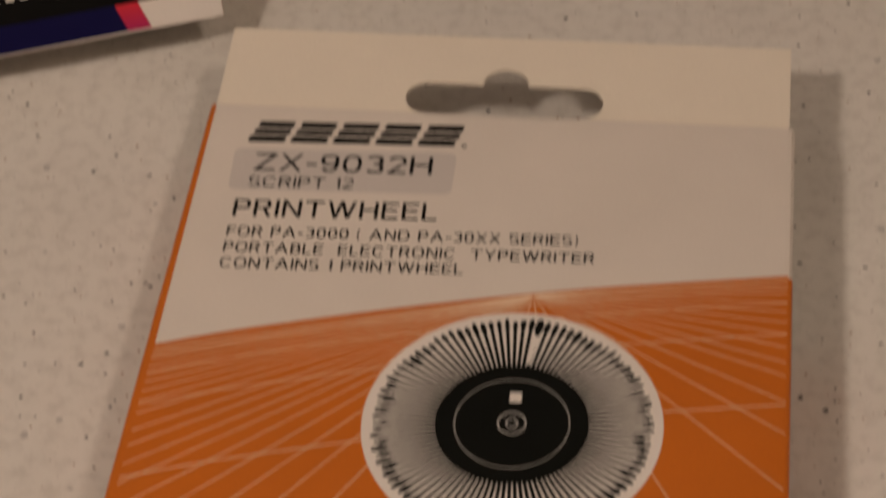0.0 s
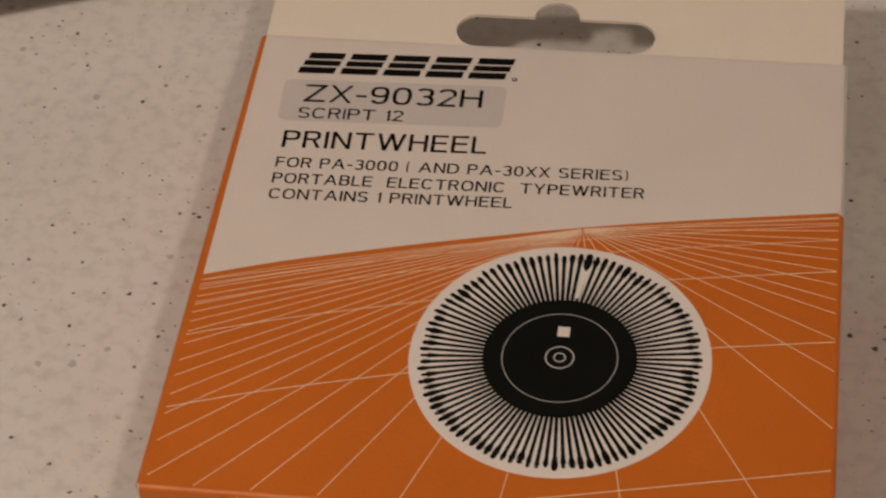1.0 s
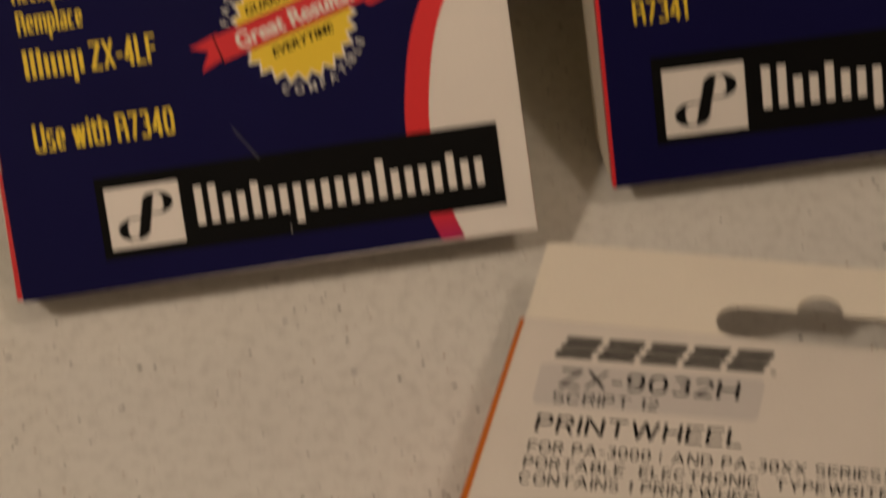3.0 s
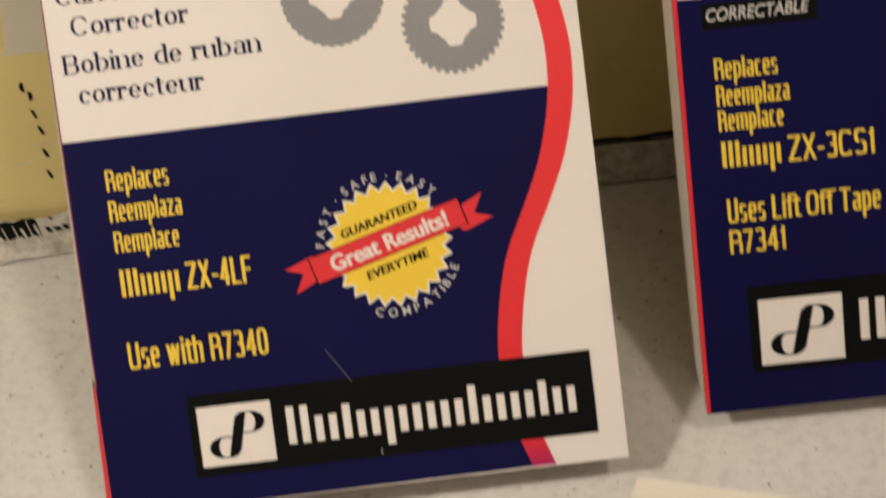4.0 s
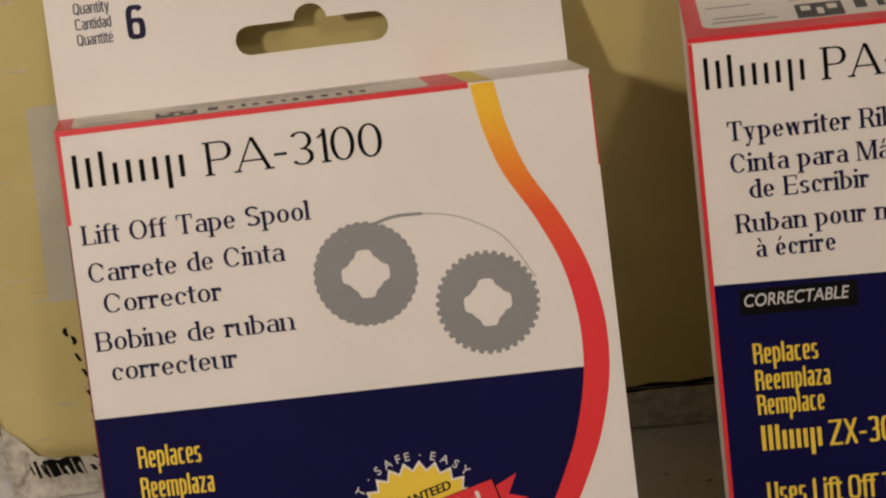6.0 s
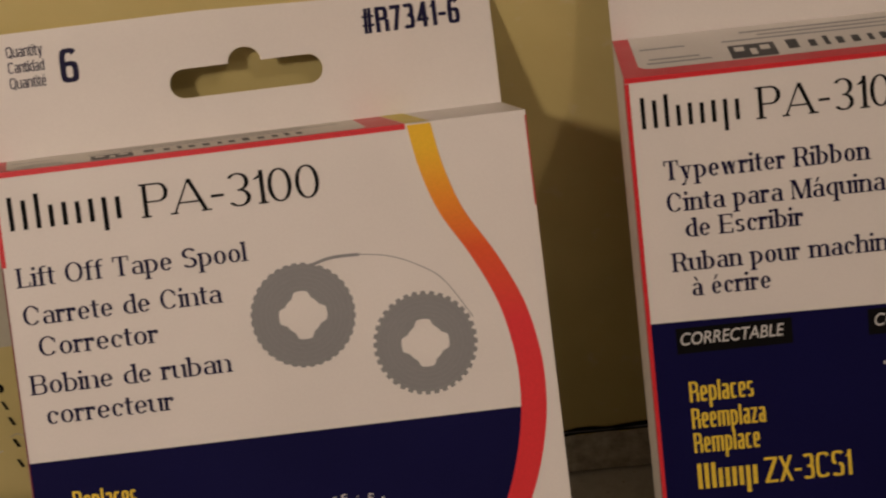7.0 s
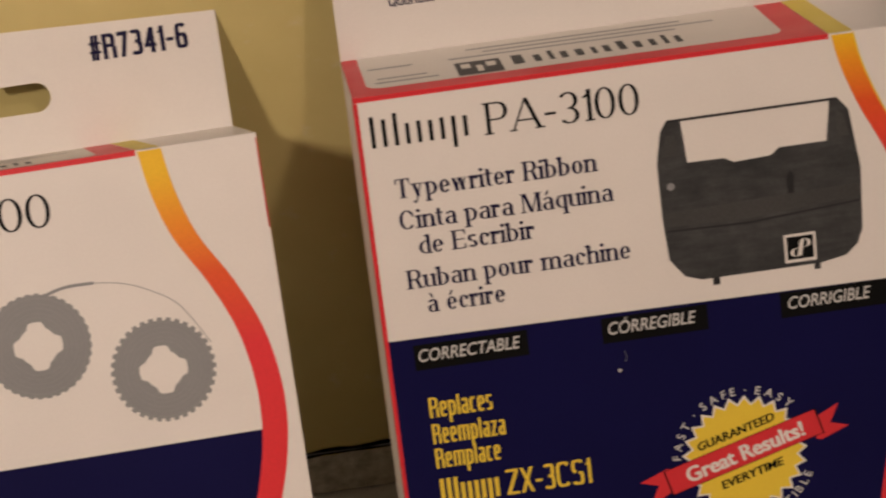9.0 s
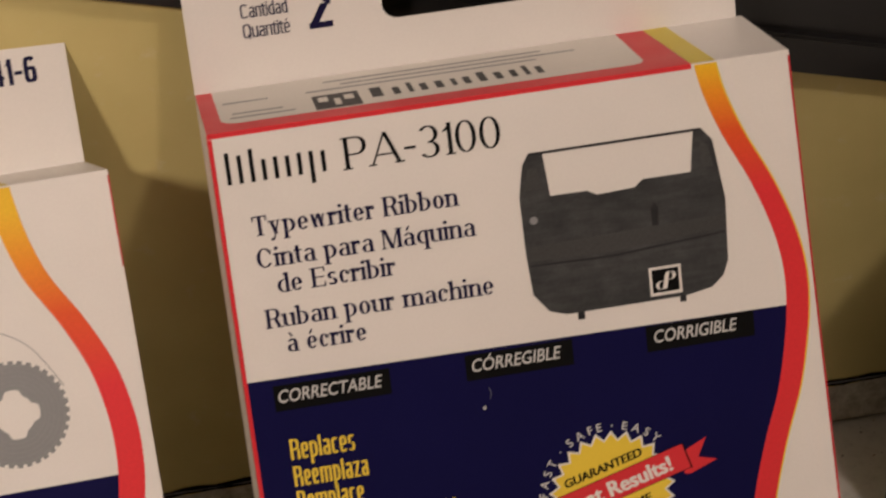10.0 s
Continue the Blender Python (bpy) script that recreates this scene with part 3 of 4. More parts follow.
def panel_frame(ox, oy, oz, yaw, lean):
    """The frame of a panel that leans back: x along its foot, y up the panel, z out of it."""
    y, t = radians(yaw), radians(lean)
    u = Vector((math.cos(y), math.sin(y), 0))
    v = Vector((-math.sin(y) * math.sin(t), math.cos(y) * math.sin(t), math.cos(t)))
    n = u.cross(v)
    m = Matrix((u, v, n)).transposed().to_4x4()
    m.translation = (ox, oy, oz)
    return m


# ---- the room and the counter ----


def slab(name, x0, y0, z0, x1, y1, z1, material, label, category, r=0.0):
    bm = bmesh.new()
    bmesh.ops.create_cube(bm, size=1.0, matrix=Matrix.Translation(((x0 + x1) / 2, (y0 + y1) / 2, (z0 + z1) / 2)) @ Matrix.Diagonal((x1 - x0, y1 - y0, z1 - z0, 1)))
    if r:
        bmesh.ops.bevel(bm, geom=bm.edges[:], offset=r, segments=4, affect="EDGES", profile=0.5)
    return tagged(obj(name, bm, material), label, category, kind="structure")


slab("floor", -2.2, -2.4, -0.95, 2.2, 2.0, -0.9, FLOORM, "brown wooden floor of the room", "floor")
slab("ceiling", -2.2, -2.4, 1.6, 2.2, 2.0, 1.65, CEIL, "plain white painted ceiling", "ceiling")
slab("wall_north", -2.2, 2.0, -0.9, 2.2, 2.1, 1.6, WALL, "plain warm white painted wall", "wall")
slab("wall_south", -2.2, -2.5, -0.9, 2.2, -2.4, 1.6, WALL, "plain warm white painted wall", "wall")
slab("wall_east", 2.2, -2.5, -0.95, 2.3, 2.1, 1.65, WALL, "plain warm white painted wall", "wall")
slab("wall_west", -2.3, -2.5, -0.95, -2.2, 2.1, 1.65, WALL, "plain warm white painted wall", "wall")
slab("counter_base", -0.88, -0.40, -0.9, 0.88, 0.60, -0.035, EDGE, "plain pale base under the counter top", "counter")
counter = slab("counter", -0.9, -0.45, -0.035, 0.9, 0.62, 0.0, COUNTER, "off-white laminate counter top with dark specks", "counter", 0.004)


# ---- the printwheel carton, lying on the counter ----


def printwheel_carton():
    W, H, D = 105.6, 105.3, 19.9
    box = thing("printwheel_carton", pose(0, 0, D * MM), "white and orange printwheel carton lying flat on the counter", "box")
    bm = bmesh.new()
    rounded_box(bm, -1.1, -H, -D, W, 0, 0, 1.3)
    part("carton_body", bm, FRONT, box, "white board carton body")
    # orange side panels and bottom flap, a hair proud of the body
    for x, d, y0, y1 in ((-1.1, -1, -0.9, -H + 0.9), (W, 1, -38.0, -H + 0.9)):
        b2 = bmesh.new()
        turn = [(x - d * 0.85, 0.05)] + [(x - d * (0.9 - 0.95 * math.sin(k * math.pi / 8)), -0.9 + 0.95 * math.cos(k * math.pi / 8)) for k in range(1, 5)] + [(x + d * 0.06, -D + 0.9)]
        rows_ = [[b2.verts.new((px * MM, y * MM, pz * MM)) for px, pz in turn] for y in (y0, y1)]
        for i in range(len(turn) - 1):
            b2.faces.new((rows_[0][i], rows_[0][i + 1], rows_[1][i + 1], rows_[1][i]))
        part("side_panel", b2, ORANGE, box, "orange printed side")
    b2 = bmesh.new()
    turn = [(-H + 0.85, 0.05)] + [(-H + 0.9 - 0.95 * math.sin(k * math.pi / 8), -0.9 + 0.95 * math.cos(k * math.pi / 8)) for k in range(1, 5)] + [(-H - 0.06, -D + 0.9)]
    rows_ = [[b2.verts.new((x * MM, py * MM, pz * MM)) for py, pz in turn] for x in (-0.5, W - 0.6)]
    for i in range(len(turn) - 1):
        b2.faces.new((rows_[0][i], rows_[0][i + 1], rows_[1][i + 1], rows_[1][i]))
    part("end_flap", b2, ORANGE, box, "orange end flap with a white maker's mark")
    b3 = bmesh.new()
    for i in range(5):
        for z0, z1 in ((-4.0, -5.3), (-5.7, -6.4), (-6.8, -8.2)):
            xs = 11 + i * 8.6
            b3.faces.new([b3.verts.new((x * MM, (-H - 0.12) * MM, z * MM)) for x, z in ((xs, z0), (xs - 0.2, z1), (xs + 7.0, z1), (xs + 7.2, z0))])
    part("maker_mark", b3, CREAM, box, "white maker's mark")
    tab = hang_tab(box, -0.3, W - 1.0, -0.9, 20.3, -1.35, 0.6, (52.7, 4.1, 18.2, 4.0, 4.2, 4.0), CREAM, "white hang tab with a slotted hole")
    for v in tab.data.vertices:
        v.co.z += max(0.0, v.co.y) * 0.07  # the tab bends up a little from its crease
    # orange field
    edge = spline([(0.5, -60.6), (13.2, -56.5), (31.6, -51.6), (46.6, -48.0), (62.2, -44.6), (78.1, -41.7), (W - 0.85, -37.55)], 6)
    flat("orange_panel", [*edge, (W - 0.85, -H + 0.85), (-0.25, -H + 0.85), (-0.25, -0.9), (0.0, -0.9)], 0.05, ORANGE, box, "orange printed lower panel and margin")
    rim = lambda x: float(np.interp(x, [p[0] for p in edge], [p[1] for p in edge]))
    apex = (62.4, -44.9)
    ends = [(x, -104.3) for x in (8.0, 17.0, 27.5, 39.9, 55.1, 74.2, 97.4)]
    ends += [(0.5, -y) for y in (61.9, 62.9, 64.0, 65.6, 67.4, 69.1, 71.1, 73.3, 75.9, 79.5, 82.7, 86.6, 90.6, 96.0, 102.9)]
    ends += [(W - 0.8, -y) for y in (38.6, 40.0, 41.7, 43.7, 45.9, 48.3, 50.9, 53.9, 57.2, 60.2, 65.7, 72.4, 83.9)]
    for i, (x, y) in enumerate(ends):
        d = math.hypot(x - apex[0], y - apex[1])
        k = (0.25 + 0.5 * (i % 3)) / d
        bm = bmesh.new()
        stroke(bm, [(apex[0] + (x - apex[0]) * k, apex[1] + (y - apex[1]) * k), (x, y)], 0.165, 0.07 + 0.001 * i)
        part("ray_line", bm, LINE, box)
    for off, w in ((1.3, 0.12), (2.9, 0.13), (6.3, 0.15), (13.4, 0.18), (28.7, 0.2)):
        bm = bmesh.new()
        stroke(bm, [(x, rim(x) - off) for x in np.linspace(0.5, W - 0.8, 24)], w, 0.115)
        part("cross_line", bm, LINE, box)
    bm = bmesh.new()
    stroke(bm, [(52.0, -103.6), (W - 0.8, -92.2)], 0.2, 0.115)
    part("cross_line", bm, LINE, box)
    # the wheel
    c = (61.5, -73.5)
    wheel = flat("printed_wheel", disc(*c, 24.2, 96), 0.13, WHITE, box, "white printed disc")
    rng = random.Random(11)
    for i in range(100):
        a = math.pi / 2 - 0.06 + 2 * math.pi * i / 100
        ca, sa = math.cos(a), math.sin(a)
        hw, hl, tip = rng.uniform(0.42, 0.66), rng.uniform(1.0, 2.3), rng.uniform(22.2, 23.0)
        if i == 99:
            hw, hl, tip = 0.78, 2.6, 23.1
        neck, sw, sh = tip - hl - 0.4, 0.30, rng.uniform(0.45, 0.85)
        shape_ = [(11.8, -0.31), (neck - 0.5, -sw), (neck, -hw * 0.75), (tip - hl * 0.62, -hw), (tip - hl * 0.45, -hw * sh), (tip - hl * 0.25, -hw * rng.uniform(0.5, 0.95)), (tip - 0.15, -hw * 0.5), (tip, 0.0)]
        shape_ += [(r, -t) for r, t in reversed(shape_[:-1])]
        bm = bmesh.new()
        poly(bm, [(c[0] + r * ca - t * sa, c[1] + r * sa + t * ca) for r, t in shape_], 0.16)
        part("wheel_petal", bm, INK, wheel)
    flat("wheel_hub", disc(*c, 12.35, 80), 0.19, INK, wheel, "black hub of the printed wheel")
    for r0, r1 in ((9.17, 9.30), (2.12, 2.36), (0.78, 1.02)):
        bm = bmesh.new()
        ring(bm, *c, r0, r1, 0.22)
        part("wheel_ring", bm, PALEGREY, wheel, "thin white ring")
    flat("index_mark", rect(60.65, -69.1, 62.6, -67.0), 0.22, WHITE, wheel, "white index square")
    flat("index_petal", [(62.8, -60.6), (63.3, -60.65), (64.2, -54.5), (63.35, -54.35)], 0.22, WHITE, wheel, "white index petal")
    # lettering
    tilt = 1.6
    slab_mark((7.3, -10.4), 38.6, 5.5, 0.06, BLACK, box, tilt)
    pts = []
    for cx, cy, a0 in ((44.6, -12.4, 0), (44.6, -20.6, 270), (7.2, -21.7, 180), (6.8, -13.4, 90)):
        pts += [(cx + 1.2 * math.cos(radians(a)), cy + 1.2 * math.sin(radians(a))) for a in ((a0 + 90, a0 + 45, a0))]
    flat("sticker", pts, 0.07, STICK, box, "pale grey adhesive label")
    typeset("ZX-9032H", (9.8, -17.9), 32.0, 4.5, 0.11, BLACK, box, WIDE, tilt)
    typeset("SCRIPT 12", (9.5, -22.1), 18.8, 2.7, 0.11, BLACK, box, WIDE, tilt)
    typeset("PRINTWHEEL", (8.0, -29.6), 36.0, 4.2, 0.06, BLACK, box, WIDE, 1.9)
    typeset("FOR PA-3000 ( AND PA-30XX SERIES)", (7.8, -34.5), 61.2, 2.45, 0.06, BLACK, box, WIDE, 1.5)
    typeset("PORTABLE  ELECTRONIC  TYPEWRITER", (7.9, -38.4), 64.2, 2.45, 0.06, BLACK, box, WIDE, 1.3)
    typeset("CONTAINS 1 PRINTWHEEL", (8.0, -42.2), 42.0, 2.45, 0.06, BLACK, box, WIDE, 1.6)
    bm = bmesh.new()
    ring(bm, 46.8, -9.2, 0.25, 0.5, 0.06, 16)
    part("maker_dot", bm, BLACK, box)
    return box


# ---- the two upright ribbon cartons ----


def stripe(parent, mid, top, edged):
    """The winding sunset-coloured stripe down the panel."""
    line = spline(mid, 6)
    line[0] = (line[0][0], top)
    half = lambda y: (2.0 if edged else 2.25) + 0.2 * math.sin(min(max(y / 128, 0), 1) * math.pi)
    left, right = [(x - half(y), y) for x, y in line], [(x + half(y), y) for x, y in line]
    bm = bmesh.new()
    for a, b, c, d in zip(left, left[1:], right[1:], right):
        poly(bm, [a, b, c, d], 0.10)
    part("colour_stripe", bm, STRIPE_C if edged else STRIPE_B, parent, "winding stripe from yellow through orange to red")
    if edged:
        bm = bmesh.new()
        stroke(bm, [(x + half(y) + 0.1, y) for x, y in line if y > 30], 0.3, 0.12)
        part("stripe_edge", bm, YELLOW, parent, "thin yellow edge")
    return left


def seal(parent, cx, cy, R):
    """The round guarantee seal with a ribbon across it."""
    n = 25
    star = lambda o, i: [(cx + (o if k % 2 == 0 else i) * math.cos(math.pi * k / n), cy + (o if k % 2 == 0 else i) * math.sin(math.pi * k / n)) for k in range(2 * n)]
    flat("seal_edge", star(R + 0.35, R * 0.885), 0.10, WHITE, parent, "thin white saw edge")
    badge = flat("seal", star(R - 0.35, R * 0.845), 0.12, YELLOW, parent, "yellow saw-edged seal")
    a = 15.6
    ca, sa = math.cos(radians(a)), math.sin(radians(a))
    at = lambda x, y: (cx + ca * x - sa * y, cy + sa * x + ca * y)
    for side in (-1, 1):
        t = [(14.0, -2.7), (15.0, -3.2), (20.8, -2.6), (17.6, -0.6), (20.4, 2.6), (15.0, 1.6)]
        t = [(x * side, y if side > 0 else -y + 0.4) for x, y in t]
        flat("banner_tail", [at(x, y) for x, y in t], 0.15, RED, badge, "red notched ribbon end")
    flat("banner", [at(*p) for p in ((-15.6, -2.0), (15.6, -2.0), (15.6, 3.3), (-15.6, 3.3))], 0.18, RED, badge, "red ribbon across the seal")
    bm = bmesh.new()
    stroke(bm, [at(-15.6, -2.0), at(15.6, -2.0)], 0.12, 0.2)
    stroke(bm, [at(-15.6, 3.3), at(15.6, 3.3)], 0.12, 0.2)
    stroke(bm, [at(15.7, -2.2), at(15.7, 3.4)], 0.3, 0.2)
    stroke(bm, [at(-15.7, -2.2), at(-15.7, 3.4)], 0.3, 0.2)
    part("banner_outline", bm, BLACK, badge)
    letters("Great Results!", at(-11.9, -0.9), 24.2, 3.0, 0.22, WHITE, badge, a, 0.018, 0, 0.09)
    letters("GUARANTEED", at(-7.9, 4.4), 15.8, 1.65, 0.16, BLACK, badge, a, 0.014, 0.12, 0.06)
    letters("EVERYTIME", at(-6.3, -5.0), 12.8, 1.65, 0.16, BLACK, badge, a, 0.014, 0.12, 0.06)
    arc_letters("FAST \u00b7 SAFE \u00b7 EASY", (cx, cy), R + 0.5, 178, 40, 1.6, 0.12, WORD, badge)
    arc_letters("COMPATIBLE", (cx, cy), R + 0.5, -110, -22, 1.6, 0.12, WORD, badge, False)


def emblem_strokes(bm, q, z):
    """A slanted stroke with a bowl at each end; q maps the unit square to the panel."""
    poly(bm, [q(0.37, 0.13), q(0.48, 0.14), q(0.54, z), q(0.66, 0.86), q(0.56, 0.85), q(0.50, 0.78)], z)
    for cx, cy, side in ((0.70, 0.68, 1), (0.32, 0.30, -1)):
        arc = [i * math.pi / 10 - math.pi / 2 for i in range(11)]
        outer = [(cx + side * 0.20 * math.cos(k), cy + side * 0.18 * math.sin(k)) for k in arc]
        inner = [(cx + side * 0.07 * math.cos(k), cy + side * 0.155 * math.sin(k)) for k in arc]
        for i in range(10):
            poly(bm, [q(*outer[i]), q(*outer[i + 1]), q(*inner[i + 1]), q(*inner[i])], z)
        for (xa, ya), (xb, yb) in ((outer[0], inner[0]), (outer[-1], inner[-1])):
            poly(bm, [q(xa, ya), q(xa - side * 0.12, ya), q(xa - side * 0.12, yb), q(xa, yb)], z)


def maker_panel(parent, x0, y0, x1, y1, logo, text_x, text_len, base, cap):
    """The black panel with the white square emblem and a plain row of bars for the maker's name."""
    panel = flat("maker_panel", rect(x0, y0, x1, y1), 0.16, BLACK, parent, "black panel with a white emblem")
    lx0, ly0, lx1, ly1 = logo
    flat("emblem", rect(lx0, ly0, lx1, ly1), 0.19, WHITE, panel, "white square emblem")
    w, h = lx1 - lx0, ly1 - ly0
    bm = bmesh.new()
    q = lambda x, y: (lx0 + x * w, ly0 + y * h)
    emblem_strokes(bm, q, 0.22)
    part("emblem_figure", bm, BLACK, panel, "black slanted stroke with two rings")
    x = cap * 0.68
    bars((text_x, base), text_len, (cap, cap, x, x, cap * 0.9, x, x, x, x, x, x, x, x, cap, x, x, x, x, cap * 0.9, x, x), 0.19, WHITE, panel, 0, 0.56, (7,))


def carton_shell(box, W, H, D, tab, hole, skew, label_from, red_side, sx, rise):
    """Body, hang tab and printed top flap. skew: by how much the slack carton's back has slipped sideways."""
    k = skew / D
    bm = bmesh.new()
    rounded_box(bm, 0, 0, -D, W, H, 0, 0.22)
    made = [part("carton_body", bm, WHITE, box, "white coated board body")]
    for x, s in ((-0.05, -1), (W + 0.05, 1)):
        cut = H * 0.72
        pieces = [(cut, H - 0.4, -0.2, -D + 0.3, RED), (0.4, H * 0.2, -0.2, -1.6, RED), (H * 0.2, cut, -0.2, -0.7, WINE), (0.4, H * 0.2, -1.6, -D + 0.3, CREAM), (H * 0.2, cut, -0.7, -D + 0.3, CREAM)] if red_side else \
            [(0.4, H - 0.4, -0.2, -2.4, RED), (0.4, H - 0.4, -2.4, -D + 0.3, CREAM)]
        for y0, y1, z0, z1, mat in pieces:
            b2 = bmesh.new()
            b2.faces.new([b2.verts.new((x * MM, y * MM, z * MM)) for y, z in ((y0, z0), (y1, z0), (y1, z1), (y0, z1))])
            made.append(part("side_print", b2, mat, box))
    x0, x1, top = tab
    hang_tab(box, x0, x1, H - 1.0, top, -D, 0.6, hole, WHITE, "white hang tab with a slotted hole")
    y = H + 0.05

    def on_top(name, pts, lift, mat, label=""):
        b2 = bmesh.new()
        b2.faces.new([b2.verts.new((x * MM, (y + lift) * MM, z * MM)) for x, z in pts])
        made.append(part(name, b2, mat, box, label))

    s, lf = W / 107.4, -label_from
    end = sx - 7.0
    on_top("top_border", ((0.0, 0.05), (sx, 0.05), (sx - 1.6, -D + 0.8), (0.0, -D + 0.8)), 0, RED, "red printed border on the top flap")
    on_top("top_label", ((6.0, lf), (end - 2.5, lf), (end - 0.7, lf - 0.7), (end, lf - 2.4), (end, -D + 0.9), (3.0, -D + 0.9), (3.2, lf - 2.4), (4.1, lf - 0.7)), 0.04, LABEL, "pale panel on the top flap")
    on_top("top_stripe", ((sx, 0.05), (sx + 4.6, 0.05), (sx + 3.0, -D + 0.8), (sx - 1.6, -D + 0.8)), 0.06, LEMON, "lemon yellow end of the stripe")
    deep = (D - label_from) / 23.0
    on_top("top_emblem", tuple((x * s, lf - zz * deep) for x, zz in ((20.6, 0.6), (29.2, 0.6), (29.2, 9.5), (20.6, 9.5))), 0.08, CHAR_D, "small black emblem")
    for x0, x1, z0, z1 in ((21.6, 23.4, 5.2, 8.2), (24.4, 25.6, 2.2, 6.4), (26.4, 28.2, 5.0, 8.0)):
        on_top("top_emblem_gap", tuple((x * s, lf - zz * deep) for x, zz in ((x0, z0), (x1, z0), (x1, z1), (x0, z1))), 0.1, LABEL)
    wide_ = (3.2, 2.0, 1.4, 2.0, 2.2, 1.4, 2.0, 2.2, 2.1, 1.8, 1.4, 1.8)
    a = 31.4
    for i, w in enumerate(wide_):
        tall = 9.8 if i in (0, 2, 7, 10) else 8.2
        on_top("print_bar", tuple((x * s, lf - zz * deep) for x, zz in ((a, 3.6), (a + 0.66 * w, 3.6), (a + 0.66 * w, tall), (a, tall))), 0.08, CHAR)
        a += w + 0.85
    for zz, xa, xb in ((12.4, 20, 64), (15.0, 27, 72), (17.6, 24, 66), (2.8, 5, 17), (5.4, 5.6, 15), (12.6, 4.4, 13)):
        on_top("print_bar", tuple((x * s, lf - q * deep) for x, q in ((xa, zz), (xb, zz), (xb, zz + 0.8), (xa, zz + 0.8))), 0.08, GREY)
    for ob in made:
        for v in ob.data.vertices:
            if red_side and v.co.x < 0.001 and v.co.y < 0.06 and v.co.z < -0.0015:
                v.co.x -= 0.0011 * (1 - v.co.y / 0.06)
            v.co.x += v.co.z * k
            if v.co.y > (H - 0.7) * MM:  # the top flap rises a little to the back
                v.co.y -= v.co.z * rise / D


def quantity_print(box, D, x, y, size, digit, number=None):
    """The small print on the hang tab."""
    z = -D + 0.66
    for k, word in enumerate(("Quantity", "Cantidad", "Quantit\u00e9")):
        typeset(word, (x, y + 3.1 * size * (2 - k)), 7.3 * size, 2.2 * size, z, NAVY, box, NARROW)
    typeset(digit, (x + 10.3 * size, y), 3.7 * size, 6.8 * size, z, NAVY, box, BOLD)
    if number:
        typeset(number[0], number[1], 19.3, 5.0, z, NAVY, box, BOLD)


def spool(box, cx, cy, r, turn, root):
    n = 36
    pts = []
    for k in range(n):
        for da, rr in ((0.0, root), (0.28, root), (0.36, 1.0), (0.86, 1.0), (0.94, root)):
            a = 2 * math.pi * (k + da) / n + turn
            pts.append((rr * r, a))
    hole = []
    m = len(pts)
    for i in range(m):
        a = 2 * math.pi * i / m + turn
        k = math.cos(4 * a)
        hole.append((r * (0.415 + 0.045 * max(-1, min(1, 2.2 * k))), a))
    bm = bmesh.new()
    for i in range(m):
        j = (i + 1) % m
        poly(bm, [(cx + q[0] * math.cos(q[1]), cy + q[0] * math.sin(q[1])) for q in (pts[i], pts[j], hole[j], hole[i])], 0.06)
    picture = part("spool_picture", bm, GREY, box, "printed grey toothed tape spool")
    for rr, wide in ((0.90, 0.10), (0.80, 0.07), (0.71, 0.09), (0.62, 0.07), (0.54, 0.09)):
        bm = bmesh.new()
        ring(bm, cx, cy, r * rr, r * rr + wide, 0.075, 60)
        part("winding_line", bm, GREY_L, picture, "fine paler ring")


